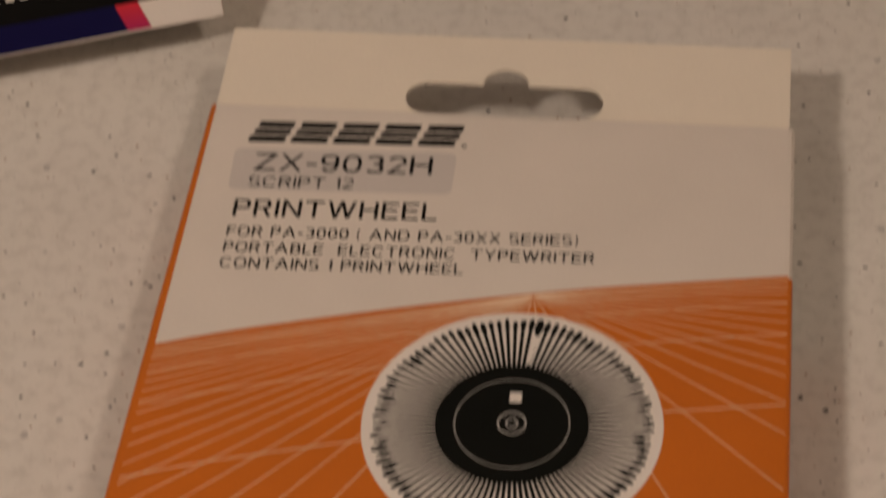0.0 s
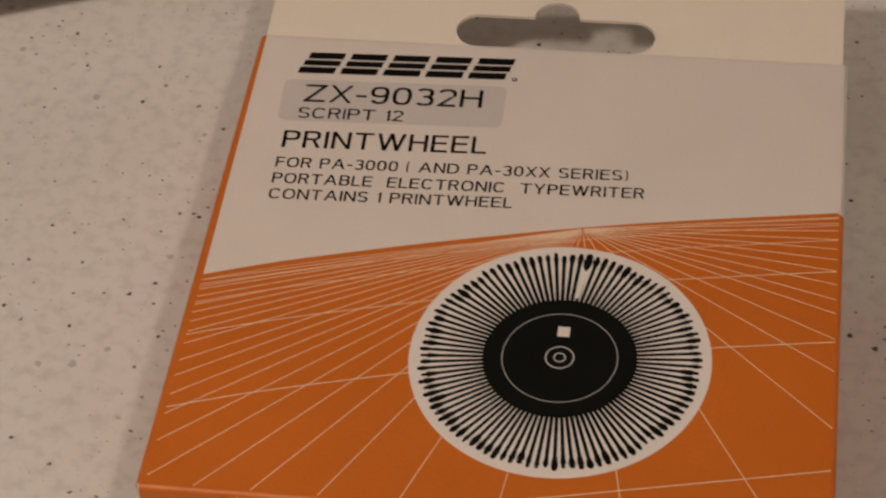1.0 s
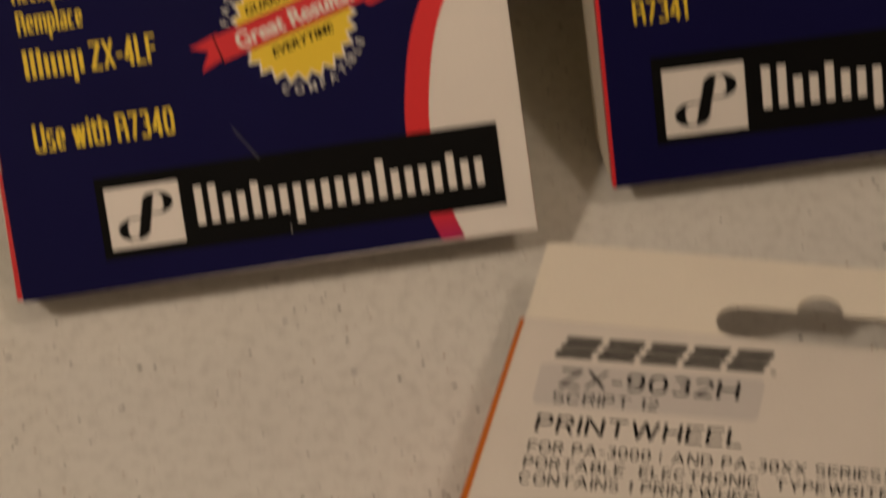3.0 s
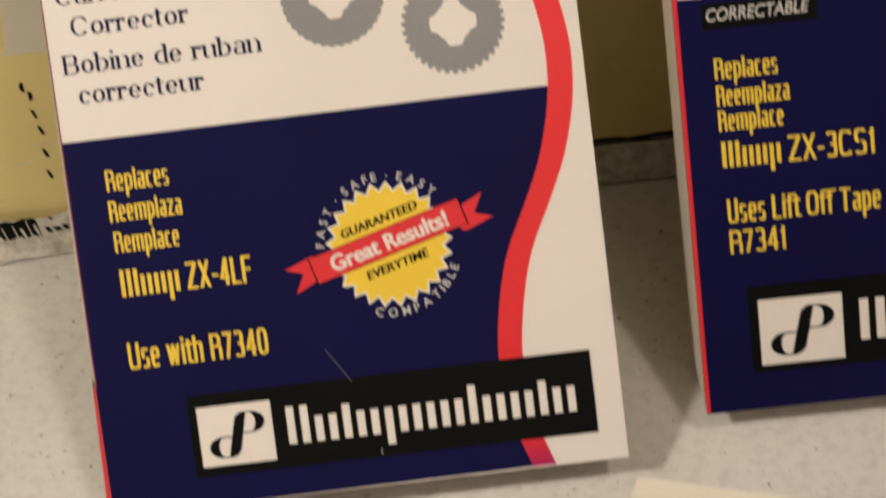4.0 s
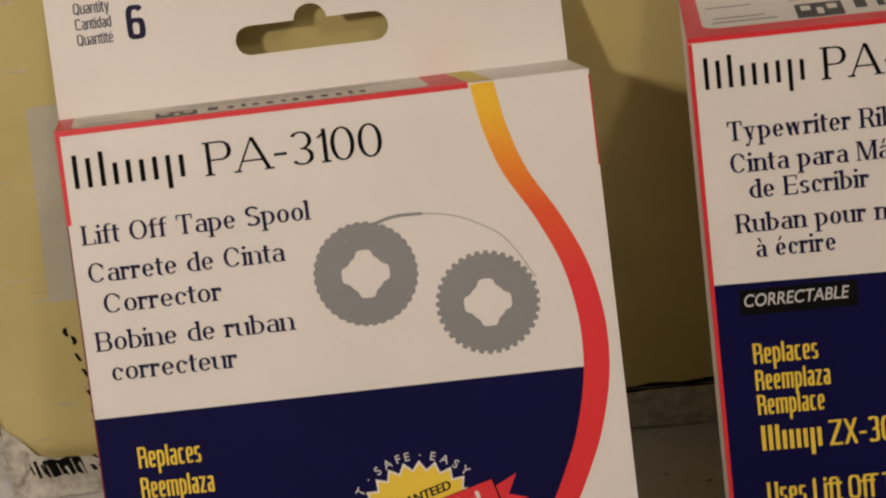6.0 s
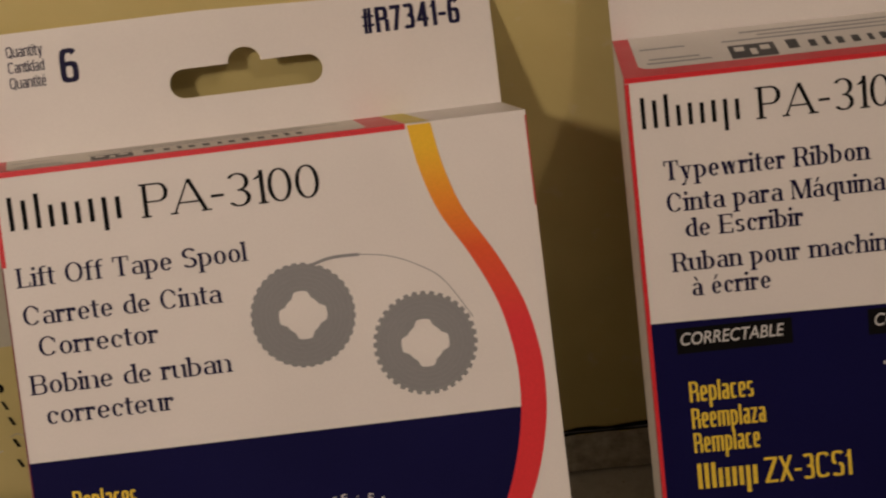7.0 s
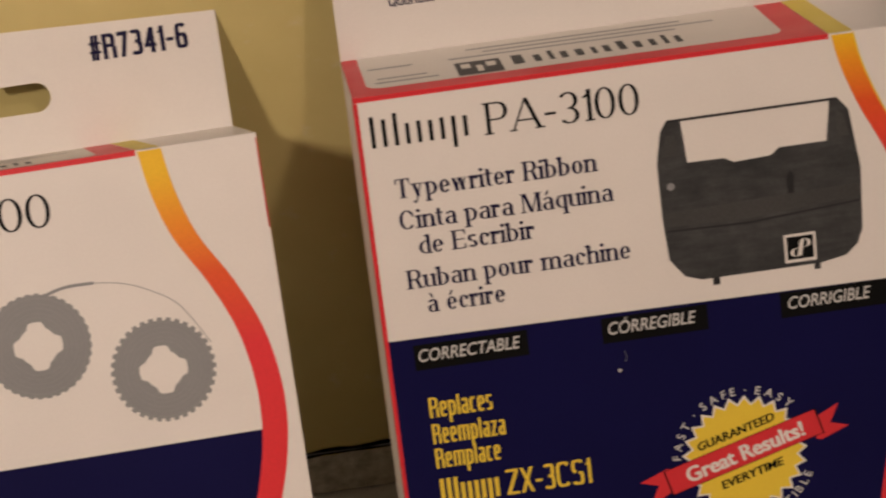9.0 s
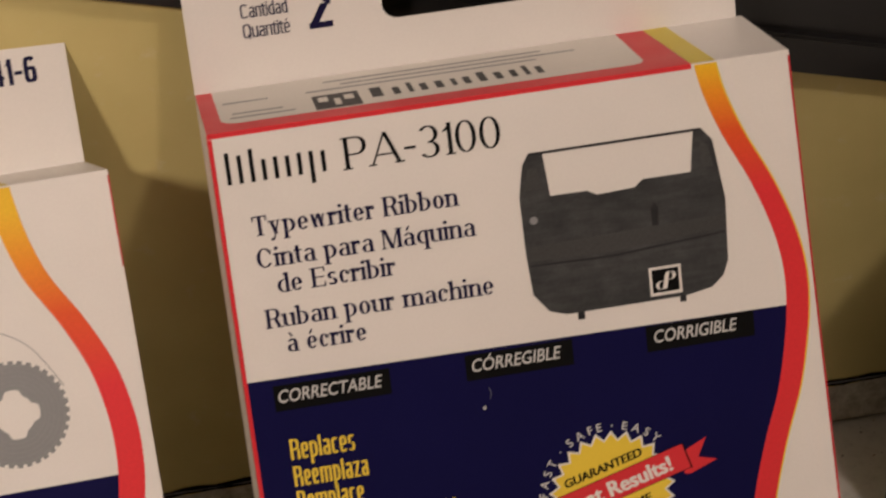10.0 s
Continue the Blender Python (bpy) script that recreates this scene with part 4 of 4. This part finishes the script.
def tape_carton():
    W, H, D = 102.1, 130.0, 24.1
    box = thing("correction_tape_carton", panel_frame(-0.1017, -0.0014, 0.0122, 20.15, 30.45), "white and navy lift-off tape carton leaning back against a yellow box", "box", "ribbon cartons")
    carton_shell(box, W, H, D, (-4.2, 98.0, 156.8), (48.4, 142.8, 15.3, 2.9, 3.3, 3.0), 4.2, 1.2, True, 79.3, 1.7)
    left = stripe(box, [(81.8, 129.6), (83.2, 121.3), (86.0, 112.7), (91.2, 103.5), (95.2, 94.2), (97.1, 84.8), (97.3, 76.7), (96.3, 69.2), (93.9, 60.7), (90.5, 53.0), (85.6, 43.0), (82.9, 33.5), (81.4, 22.8), (82.0, 12.0), (83.8, 5.4), (85.5, 0.4)], H - 0.3, False)
    flat("navy_panel", [(0.0, 0.0), *[(x + 1.5, y) for x, y in reversed(left) if y < 74.6], (0.0, 74.3)], 0.05, BLUE, box, "navy blue printed lower panel")
    flat("red_edge", rect(0.0, H - 1.0, 79.2, H + 0.05), 0.05, RED, box, "red line along the top edge")
    flat("edge_line", rect(0.0, 112.0, 0.9, H - 0.6), 0.06, RED, box, "red line down the upper edge")
    flat("edge_line", rect(0.0, 26.0, 0.25, 112.0), 0.06, WINE, box, "thin dark red line down the edge")
    flat("edge_line", rect(W - 0.3, 112.0, W, H - 1.0), 0.06, DKRED, box, "thin dark red line down the edge")
    bars((2.6, 118.8), 23.0, (6.4, 5.6, 6.6, 4.2, 4.4, 4.2, 4.4, 4.4, 4.2), 0.06, BLACK, box, 0, 0.36, (7,))
    typeset("PA-3100", (28.3, 118.3), 33.6, 6.4, 0.06, BLACK, box, TITLE)
    for body, x, y, ln in (("Lift Off Tape Spool", 2.7, 107.9, 43.7), ("Carrete de Cinta", 2.8, 100.6, 37.9), ("Corrector", 5.0, 94.5, 22.8), ("Bobine de ruban", 2.6, 87.3, 38.3), ("correcteur", 4.8, 81.4, 24.3)):
        typeset(body, (x, y), ln, 3.75, 0.06, NAVY, box, ROMAN)
    spool(box, 55.7, 96.4, 10.0, 0.3, 0.972)
    spool(box, 78.1, 88.4, 9.9, 0.0, 0.94)
    bm = bmesh.new()
    tape = spline([(57.9, 105.5), (62.3, 106.6), (67.7, 106.6)], 6)
    stroke(bm, tape, 0.6, 0.08)
    stroke(bm, spline([(67.7, 106.6), (73.0, 105.7), (78.1, 103.5), (83.0, 99.9), (87.7, 92.2)], 6), 0.16, 0.08)
    part("tape_picture", bm, GREY, box, "printed loop of grey tape")
    for body, x, y, ln, cap in (("Replaces", 7.6, 64.0, 12.2, 4.1), ("Reemplaza", 7.4, 58.0, 14.2, 4.1), ("Remplace", 7.6, 51.9, 12.7, 4.1), ("ZX-4LF", 20.6, 43.2, 12.8, 5.3), ("Use with R7340", 7.2, 28.8, 27.5, 5.2)):
        typeset(body, (x, y), ln, cap, 0.09, YELLOW, box, NARROW)
    bars((7.7, 43.2), 12.0, (5.3, 5.3, 5.3, 4.0, 4.0, 4.0, 4.0, 4.0, 4.0), 0.09, YELLOW, box, 0, 0.6, (7,))
    seal(box, 60.6, 47.3, 12.1)
    bm = bmesh.new()
    stroke(bm, [(45.6, 28.3), (47.9, 24.7), (50.0, 21.4)], 0.08, 0.2)
    part("scratch", bm, GREY, box, "fine pale scratch")
    bm = bmesh.new()
    stroke(bm, [(54.2, 7.6), (54.1, 6.2)], 0.12, 0.2)
    part("scratch", bm, PALEGREY, box, "short pale scratch")
    maker_panel(box, 17.3, 5.8, 96.7, 22.2, (18.9, 7.7, 33.5, 19.7), 36.3, 57.9, 10.4, 7.5)
    quantity_print(box, D, 1.6, 145.8, 1.0, "6", ("#R7341-6", (72.6, 148.2)))
    return box


def ribbon_carton():
    W, H, D = 106.6, 133.0, 30.0
    box = thing("ribbon_carton", panel_frame(0.0055, 0.0520, 0.0090, 18.62, 17.42), "white and navy typewriter ribbon carton leaning back against a yellow box", "box", "ribbon cartons")
    carton_shell(box, W, H, D, (-0.4, 104.9, 162.0), (51.6, 145.9, 14.8, 3.0, 3.3, 3.1), 0.4, 4.8, False, 88.2, 0.7)
    left = stripe(box, [(90.6, 133.3), (92.0, 127.0), (95.0, 119.0), (99.4, 110.0), (102.8, 101.0), (104.6, 93.0), (104.9, 85.6), (104.0, 77.3), (102.0, 67.5), (98.7, 57.5), (95.7, 46.0), (93.6, 34.0), (92.5, 22.0), (93.2, 12.0), (95.0, 5.0), (96.5, 0.4)], H - 0.3, True)
    flat("navy_panel", [(0.0, 0.0), *[(x + 1.5, y) for x, y in reversed(left) if y < 85.4], (0.0, 85.8)], 0.05, BLUE, box, "navy blue printed lower panel")
    flat("red_edge", rect(0.0, H - 0.9, 88.2, H + 0.05), 0.05, RED, box, "red line along the top edge")
    flat("edge_line", rect(0.0, 0.3, 0.75, H - 1.0), 0.13, RED, box, "red line down the edge")
    flat("edge_line", rect(W - 0.4, 0.3, W, H - 1.0), 0.13, DKRED, box, "dark red line down the edge")
    bars((2.5, 123.3), 19.2, (5.9, 5.2, 6.1, 3.9, 4.1, 3.9, 4.1, 4.1, 3.9), 0.06, BLACK, box, 0, 0.36, (7,))
    typeset("PA-3100", (23.8, 122.9), 28.4, 6.0, 0.06, BLACK, box, TITLE)
    for body, x, y, ln in (("Typewriter Ribbon", 5.7, 113.2, 37.4), ("Cinta para M\u00e1quina", 5.7, 107.1, 39.9), ("de Escribir", 8.7, 102.0, 21.6), ("Ruban pour machine", 5.9, 95.5, 42.0), ("\u00e0 \u00e9crire", 9.0, 90.5, 14.6)):
        typeset(body, (x, y), ln, 3.7, 0.06, NAVY, box, ROMAN)
    # the carton bulges a little towards its lower end
    for ob in box.children:
        if ob.name.startswith(("carton_body", "side_print", "edge_line")):
            for v in ob.data.vertices:
                if v.co.x > 0.09:
                    v.co.x += max(0.0, 0.128 - v.co.y) * 0.046
    # picture of the ribbon cartridge
    body = [(54.4, 112.9), (55.5, 118.8), (56.8, 120.9), (59.4, 120.6), (60.1, 112.4), (67.0, 112.3), (68.8, 111.3), (75.8, 111.6), (77.5, 112.9), (86.5, 112.9), (87.5, 120.4), (89.0, 120.9), (91.0, 118.4), (92.6, 107.0), (92.2, 95.0), (91.1, 92.2), (88.8, 90.2), (83.8, 89.3), (61.0, 89.3), (57.8, 90.4), (55.1, 94.0), (54.5, 102.0)]
    picture = flat("cartridge_picture", body, 0.06, CHAR, box, "printed picture of a charcoal ribbon cartridge")
    for pts, w in (([(57.0, 120.7), (88.8, 120.7)], 0.5), ([(54.8, 99.6), (70.6, 99.2), (92.2, 100.6)], 0.4)):
        bm = bmesh.new()
        stroke(bm, pts, w, 0.08)
        part("cartridge_edge", bm, CHAR_D, picture, "dark printed edge")
    flat("cartridge_slot", [(78.5, 103.8), (79.7, 103.8), (79.9, 107.2), (79.2, 108.2), (78.4, 107.2)], 0.08, CHAR_D, picture, "dark slot")
    for x0, y0, x1, y1 in ((63.0, 87.9, 64.3, 89.4), (82.5, 88.2, 83.7, 89.6)):
        flat("cartridge_foot", rect(x0, y0, x1, y1), 0.08, CHAR_D, picture, "dark foot")
    flat("cartridge_band", [(54.8, 100.4), (70.6, 100.0), (92.3, 101.4), (92.3, 104.0), (54.7, 103.2)], 0.07, CHAR_L, picture, "lighter band")
    flat("cartridge_arm", [(55.4, 114.0), (56.4, 118.0), (58.2, 118.0), (58.8, 114.0)], 0.07, CHAR_L, picture, "lighter arm face")
    flat("cartridge_arm", [(88.6, 113.4), (88.6, 118.6), (90.0, 117.6), (91.0, 113.4)], 0.07, CHAR_L, picture, "lighter arm face")
    flat("cartridge_knob", disc(56.6, 108.2, 0.75, 14), 0.09, GREY, picture, "small pale knob")
    flat("picture_label", rect(77.0, 90.1, 83.1, 95.7), 0.10, WHITE, picture, "small white label on the cartridge")
    flat("picture_label_ground", rect(77.5, 90.7, 82.6, 95.2), 0.12, BLACK, picture)
    bm = bmesh.new()
    emblem_strokes(bm, lambda x, y: (77.5 + 5.1 * x, 90.7 + 4.5 * y), 0.14)
    part("picture_emblem", bm, WHITE, picture)
    for (x0, x1), word, (t0, t1) in (((5.2, 26.9), "CORRECTABLE", (6.0, 25.4)), ((41.0, 61.4), "C\u00d3RREGIBLE", (42.2, 59.1)), ((75.4, 96.2), "CORRIGIBLE", (76.9, 92.9))):
        flat("word_panel", rect(x0, 79.3, x1, 84.4), 0.09, BLACK, box, "small black word panel")
        letters(word, (t0, 81.0), t1 - t0, 2.4, 0.12, WORD, box, 0, 0.008, 0.2)
    for body_, x, y, ln, cap in (("Replaces", 6.8, 69.5, 12.0, 4.1), ("Reemplaza", 6.8, 64.1, 13.9, 4.1), ("Remplace", 6.8, 59.1, 12.5, 4.1), ("ZX-3CS1", 19.7, 51.6, 16.5, 5.2), ("Uses Lift Off Tape", 7.2, 40.2, 29.7, 4.9), ("R7341", 7.2, 33.8, 10.8, 4.8)):
        typeset(body_, (x, y), ln, cap, 0.09, YELLOW, box, NARROW)
    bars((7.0, 51.7), 11.8, (5.2, 5.2, 5.2, 3.9, 3.9, 3.9, 3.9, 3.9, 3.9), 0.09, YELLOW, box, 0, 0.6, (7,))
    seal(box, 66.2, 52.7, 12.0)
    flat("scratch_fleck", disc(43.7, 73.6, 0.38, 9), 0.1, PALEGREY, box, "tiny white chip in the navy print")
    bm = bmesh.new()
    stroke(bm, [(44.9, 77.4), (45.3, 76.2), (44.9, 75.2)], 0.09, 0.1)
    part("scratch", bm, GREY, box, "fine pale scratch")
    maker_panel(box, 9.8, 8.0, 101.4, 26.6, (11.7, 9.5, 28.2, 23.5), 31.5, 66.8, 13.0, 8.7)
    quantity_print(box, D, 10.2, 143.1, 1.22, "2")
    return box


# ---- the old yellow box behind ----


YX, YY = -0.1369, 0.1008


def yellow_box():
    LX, RX, H, D = -46.0, 330.0, 156.0, 160.0
    box = thing("yellow_carton", panel_frame(YX, YY, 0.0, 19.0, -3.2), "old faded yellow cardboard box with scuffed edges standing on the counter", "box")
    bm = bmesh.new()
    bmesh.ops.create_cube(bm, size=1.0, matrix=Matrix.Translation(((LX + RX) / 2 * MM, H / 2 * MM, -D / 2 * MM)) @ Matrix.Diagonal(((RX - LX) * MM, H * MM, D * MM, 1)))
    bmesh.ops.bevel(bm, geom=bm.edges[:], offset=3.0 * MM, segments=4, affect="EDGES", profile=0.5)
    # the back foot drops to the counter so that the leaning box stands on it
    s = math.sin(radians(3.2))
    for v in bm.verts:
        v.co.y += v.co.z * s / math.cos(radians(3.2)) * (1 if v.co.y < 0.02 else 0.0)
    part("carton_body", bm, YBOARD, box, "faded yellow board")
    rng = random.Random(4)
    # the foot flares out towards the crushed corner
    flare = lambda u: 6.0 * max(0.0, min(1.0, (45.0 - u) / 85.0)) ** 1.5
    drop = lambda u: 3.8 * max(0.0, min(1.0, (30.0 - u) / 60.0))
    xs = np.linspace(LX + 1, RX - 4, 110)

    def strip(name, us, low, high, z, mat, label, out=1.0, ragged=0.5):
        rows_ = [(u, low(u) + rng.uniform(-ragged, ragged) * 0.6, high(u) + rng.uniform(-ragged, ragged)) for u in us]
        b2 = bmesh.new()
        at_ = lambda u, v: b2.verts.new((u * MM, v * MM, (z + flare(u) * out * max(0.0, 1 - v / 17.0)) * MM))
        for a, b in zip(rows_, rows_[1:]):
            b2.faces.new((at_(a[0], a[1]), at_(b[0], b[1]), at_(b[0], b[2]), at_(a[0], a[2])))
        return part(name, b2, mat, box, label)

    strip("scuffed_foot", xs, lambda u: 0.9, lambda u: 12.4 - 0.5 * drop(u) + 9.0 * max(0.0, (-37.0 - u) / 7.0), 0.14, SCUFF, "scuffed whitish lower edge")
    strip("black_line", xs[xs > -8], lambda u: 12.2 - drop(u), lambda u: 14.2 - drop(u), 0.22, BLACK, "worn black printed line", 1.0, 0.4)
    strip("line_wear", [u for u in xs if 90 < u < 330], lambda u: 13.0, lambda u: 13.25, 0.30, GREY, "pale scratch in the black line", 1.0, 0.25)
    # the worn row of dark print: a few slanted strokes, a rubbed solid stretch, and crumbs
    def on_foot(pts, z, mat):
        b2 = bmesh.new()
        b2.faces.new([b2.verts.new((u * MM, v * MM, (z + flare(u) * max(0.0, 1 - v / 17.0)) * MM)) for u, v in pts])
        bmesh.ops.triangulate(b2, faces=b2.faces[:])
        return part("print_bar", b2, mat, box)

    for u, w, v0, v1 in ((-40.6, 0.5, 7.4, 10.0), (-39.4, 0.8, 6.4, 10.6), (-37.9, 0.6, 7.0, 9.6), (-26.4, 1.1, 6.6, 8.2), (-24.6, 1.6, 6.8, 8.0), (-22.4, 1.2, 6.9, 8.3), (-20.4, 1.8, 7.0, 8.2), (-25.4, 0.8, 9.6, 10.6)):
        on_foot([(u + 0.9, v0), (u + w + 0.9, v0), (u + w, v1), (u, v1)], 0.3, BLACK)
    lower = [(u, 6.3 + rng.uniform(-0.4, 0.4)) for u in np.linspace(-36.4, -27.2, 10)]
    on_foot(lower + [(u - 0.9, 10.6 + rng.uniform(-0.35, 0.35)) for u, v in reversed(lower)], 0.3, BLACK)
    for u, w in ((-36.2, 0.35), (-33.6, 0.3), (-31.9, 0.55), (-30.3, 0.25), (-28.6, 0.45)):
        on_foot([(u + 0.8, 6.0), (u + w + 0.8, 6.0), (u + w - 0.3, rng.uniform(8.4, 10.9)), (u - 0.3, rng.uniform(8.4, 10.9))], 0.36, SCUFF)
    flat("grey_panel", [(-16.6, 108.4), (30.0, 108.4), (30.0, 56.0), (-24.6, 56.0)], 0.1, FADED, box, "faded grey printed panel")
    for k, side in ((46.9, 1), (44.3, -1)):  # two bowed strokes, then four dashes down the edge
        bow = [(-22.4 - side * 1.3 * math.cos(a), k + 1.5 * math.sin(a)) for a in np.linspace(-1.3, 1.3, 8)]
        flat("print_bar", bow + [(-22.4 - side * 0.3 * math.cos(a), k + 0.9 * math.sin(a)) for a in np.linspace(1.2, -1.2, 8)], 0.14, BLACK, box)
    for y, u, w in ((39.2, -22.7, 0.7), (34.4, -22.2, 0.8), (27.8, -22.6, 0.8), (21.6, -23.0, 0.8)):
        flat("print_bar", [(u, y + 1.3), (u + w, y + 1.2), (u + w + 0.7, y - 1.2), (u + 0.7, y - 1.3)], 0.14, BLACK, box)
    # rubbed patches and scratches in the yellow print
    for k in range(26):
        u, v, ln = rng.uniform(-44, -8), rng.uniform(14, 150), rng.uniform(1.5, 9.0)
        wob = [rng.uniform(-0.5, 0.5) for _ in range(5)]
        b2 = bmesh.new()
        stroke(b2, [(u + ln * i / 4, v + wob[i]) for i in range(5)], rng.uniform(0.12, 0.45), 0.07)
        part("rub_mark", b2, SCUFF, box)
    # the torn corner at the foot
    bm = bmesh.new()
    bmesh.ops.create_icosphere(bm, subdivisions=3, radius=1.0)
    for v in bm.verts:
        d = v.co.normalized()
        k = 1 + 0.35 * noise.noise(d * 2.3) + 0.15 * noise.noise(d * 6.0)
        v.co = Vector(((-43 + d.x * 4.0 * k) * MM, (7.4 + d.y * 7.2 * k) * MM, (-0.5 + d.z * 5.0 * k) * MM))
    part("torn_corner", bm, SCUFF, box, "crumpled torn corner")
    bm = bmesh.new()
    bmesh.ops.create_icosphere(bm, subdivisions=3, radius=1.0)
    for v in bm.verts:
        d = v.co.normalized()
        k = 1 + 0.25 * noise.noise(d * 3.0)
        v.co = Vector(((-46.5 + d.x * 3.0 * k) * MM, (24.0 + d.y * 10.0 * k) * MM, (-5.0 + d.z * 5.0 * k) * MM))
    part("torn_edge", bm, TORN, box, "brown torn board edge")
    return box


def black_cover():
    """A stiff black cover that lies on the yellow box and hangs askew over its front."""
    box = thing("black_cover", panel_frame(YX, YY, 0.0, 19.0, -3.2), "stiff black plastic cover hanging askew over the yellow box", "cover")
    low = lambda u: 141.0 - (u - 116.0) * 0.294
    bm = bmesh.new()
    for y0, y1, z0, z1 in ((8.5, None, 0.4, 2.0), (0.0, 9.0, 0.4, 4.5)):
        quad = []
        for u in (80.0, 328.0):
            quad.append((u, low(u) + y0, low(u) + y1 if y1 else 159.0))
        vs = [bm.verts.new((u * MM, y * MM, z * MM)) for z in (z0, z1) for u, lo, hi in quad for y in (lo, hi)]
        for f in ((0, 1, 3, 2), (4, 6, 7, 5), (0, 2, 6, 4), (1, 5, 7, 3), (0, 4, 5, 1), (2, 3, 7, 6)):
            bm.faces.new([vs[i] for i in f])
    bmesh.ops.recalc_face_normals(bm, faces=bm.faces[:])
    bmesh.ops.bevel(bm, geom=bm.edges[:], offset=0.5 * MM, segments=2, affect="EDGES")
    part("front_flap", bm, DARKPLASTIC, box, "black flap with a raised rim")
    bm = bmesh.new()
    rounded_box(bm, 80.0, 156.2, -150.0, 328.0, 159.2, 2.0, 0.8)
    part("top_plate", bm, DARKPLASTIC, box, "black plate on the box top")
    # added out of view to cast shade: droops from the rim, flares to the counter
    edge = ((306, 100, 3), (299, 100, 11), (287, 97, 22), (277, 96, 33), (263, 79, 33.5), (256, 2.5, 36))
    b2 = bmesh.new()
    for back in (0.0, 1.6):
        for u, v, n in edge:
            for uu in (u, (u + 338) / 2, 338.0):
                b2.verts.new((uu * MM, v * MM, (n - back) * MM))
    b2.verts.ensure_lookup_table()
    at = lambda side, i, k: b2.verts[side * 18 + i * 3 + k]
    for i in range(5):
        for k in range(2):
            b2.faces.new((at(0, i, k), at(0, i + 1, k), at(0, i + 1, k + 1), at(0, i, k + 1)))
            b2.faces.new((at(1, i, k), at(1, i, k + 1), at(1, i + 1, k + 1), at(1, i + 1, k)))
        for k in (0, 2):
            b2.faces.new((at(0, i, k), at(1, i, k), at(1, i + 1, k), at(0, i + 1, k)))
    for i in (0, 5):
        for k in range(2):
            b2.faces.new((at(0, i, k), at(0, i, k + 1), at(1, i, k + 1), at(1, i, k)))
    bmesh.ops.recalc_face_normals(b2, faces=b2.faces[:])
    part("unseen_shade_flap", b2, DARKPLASTIC, box, "unseen black flap drooping to the counter, added to cast shade")
    return box


yellow_box()
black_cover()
printwheel_carton()
tape_carton()
ribbon_carton()
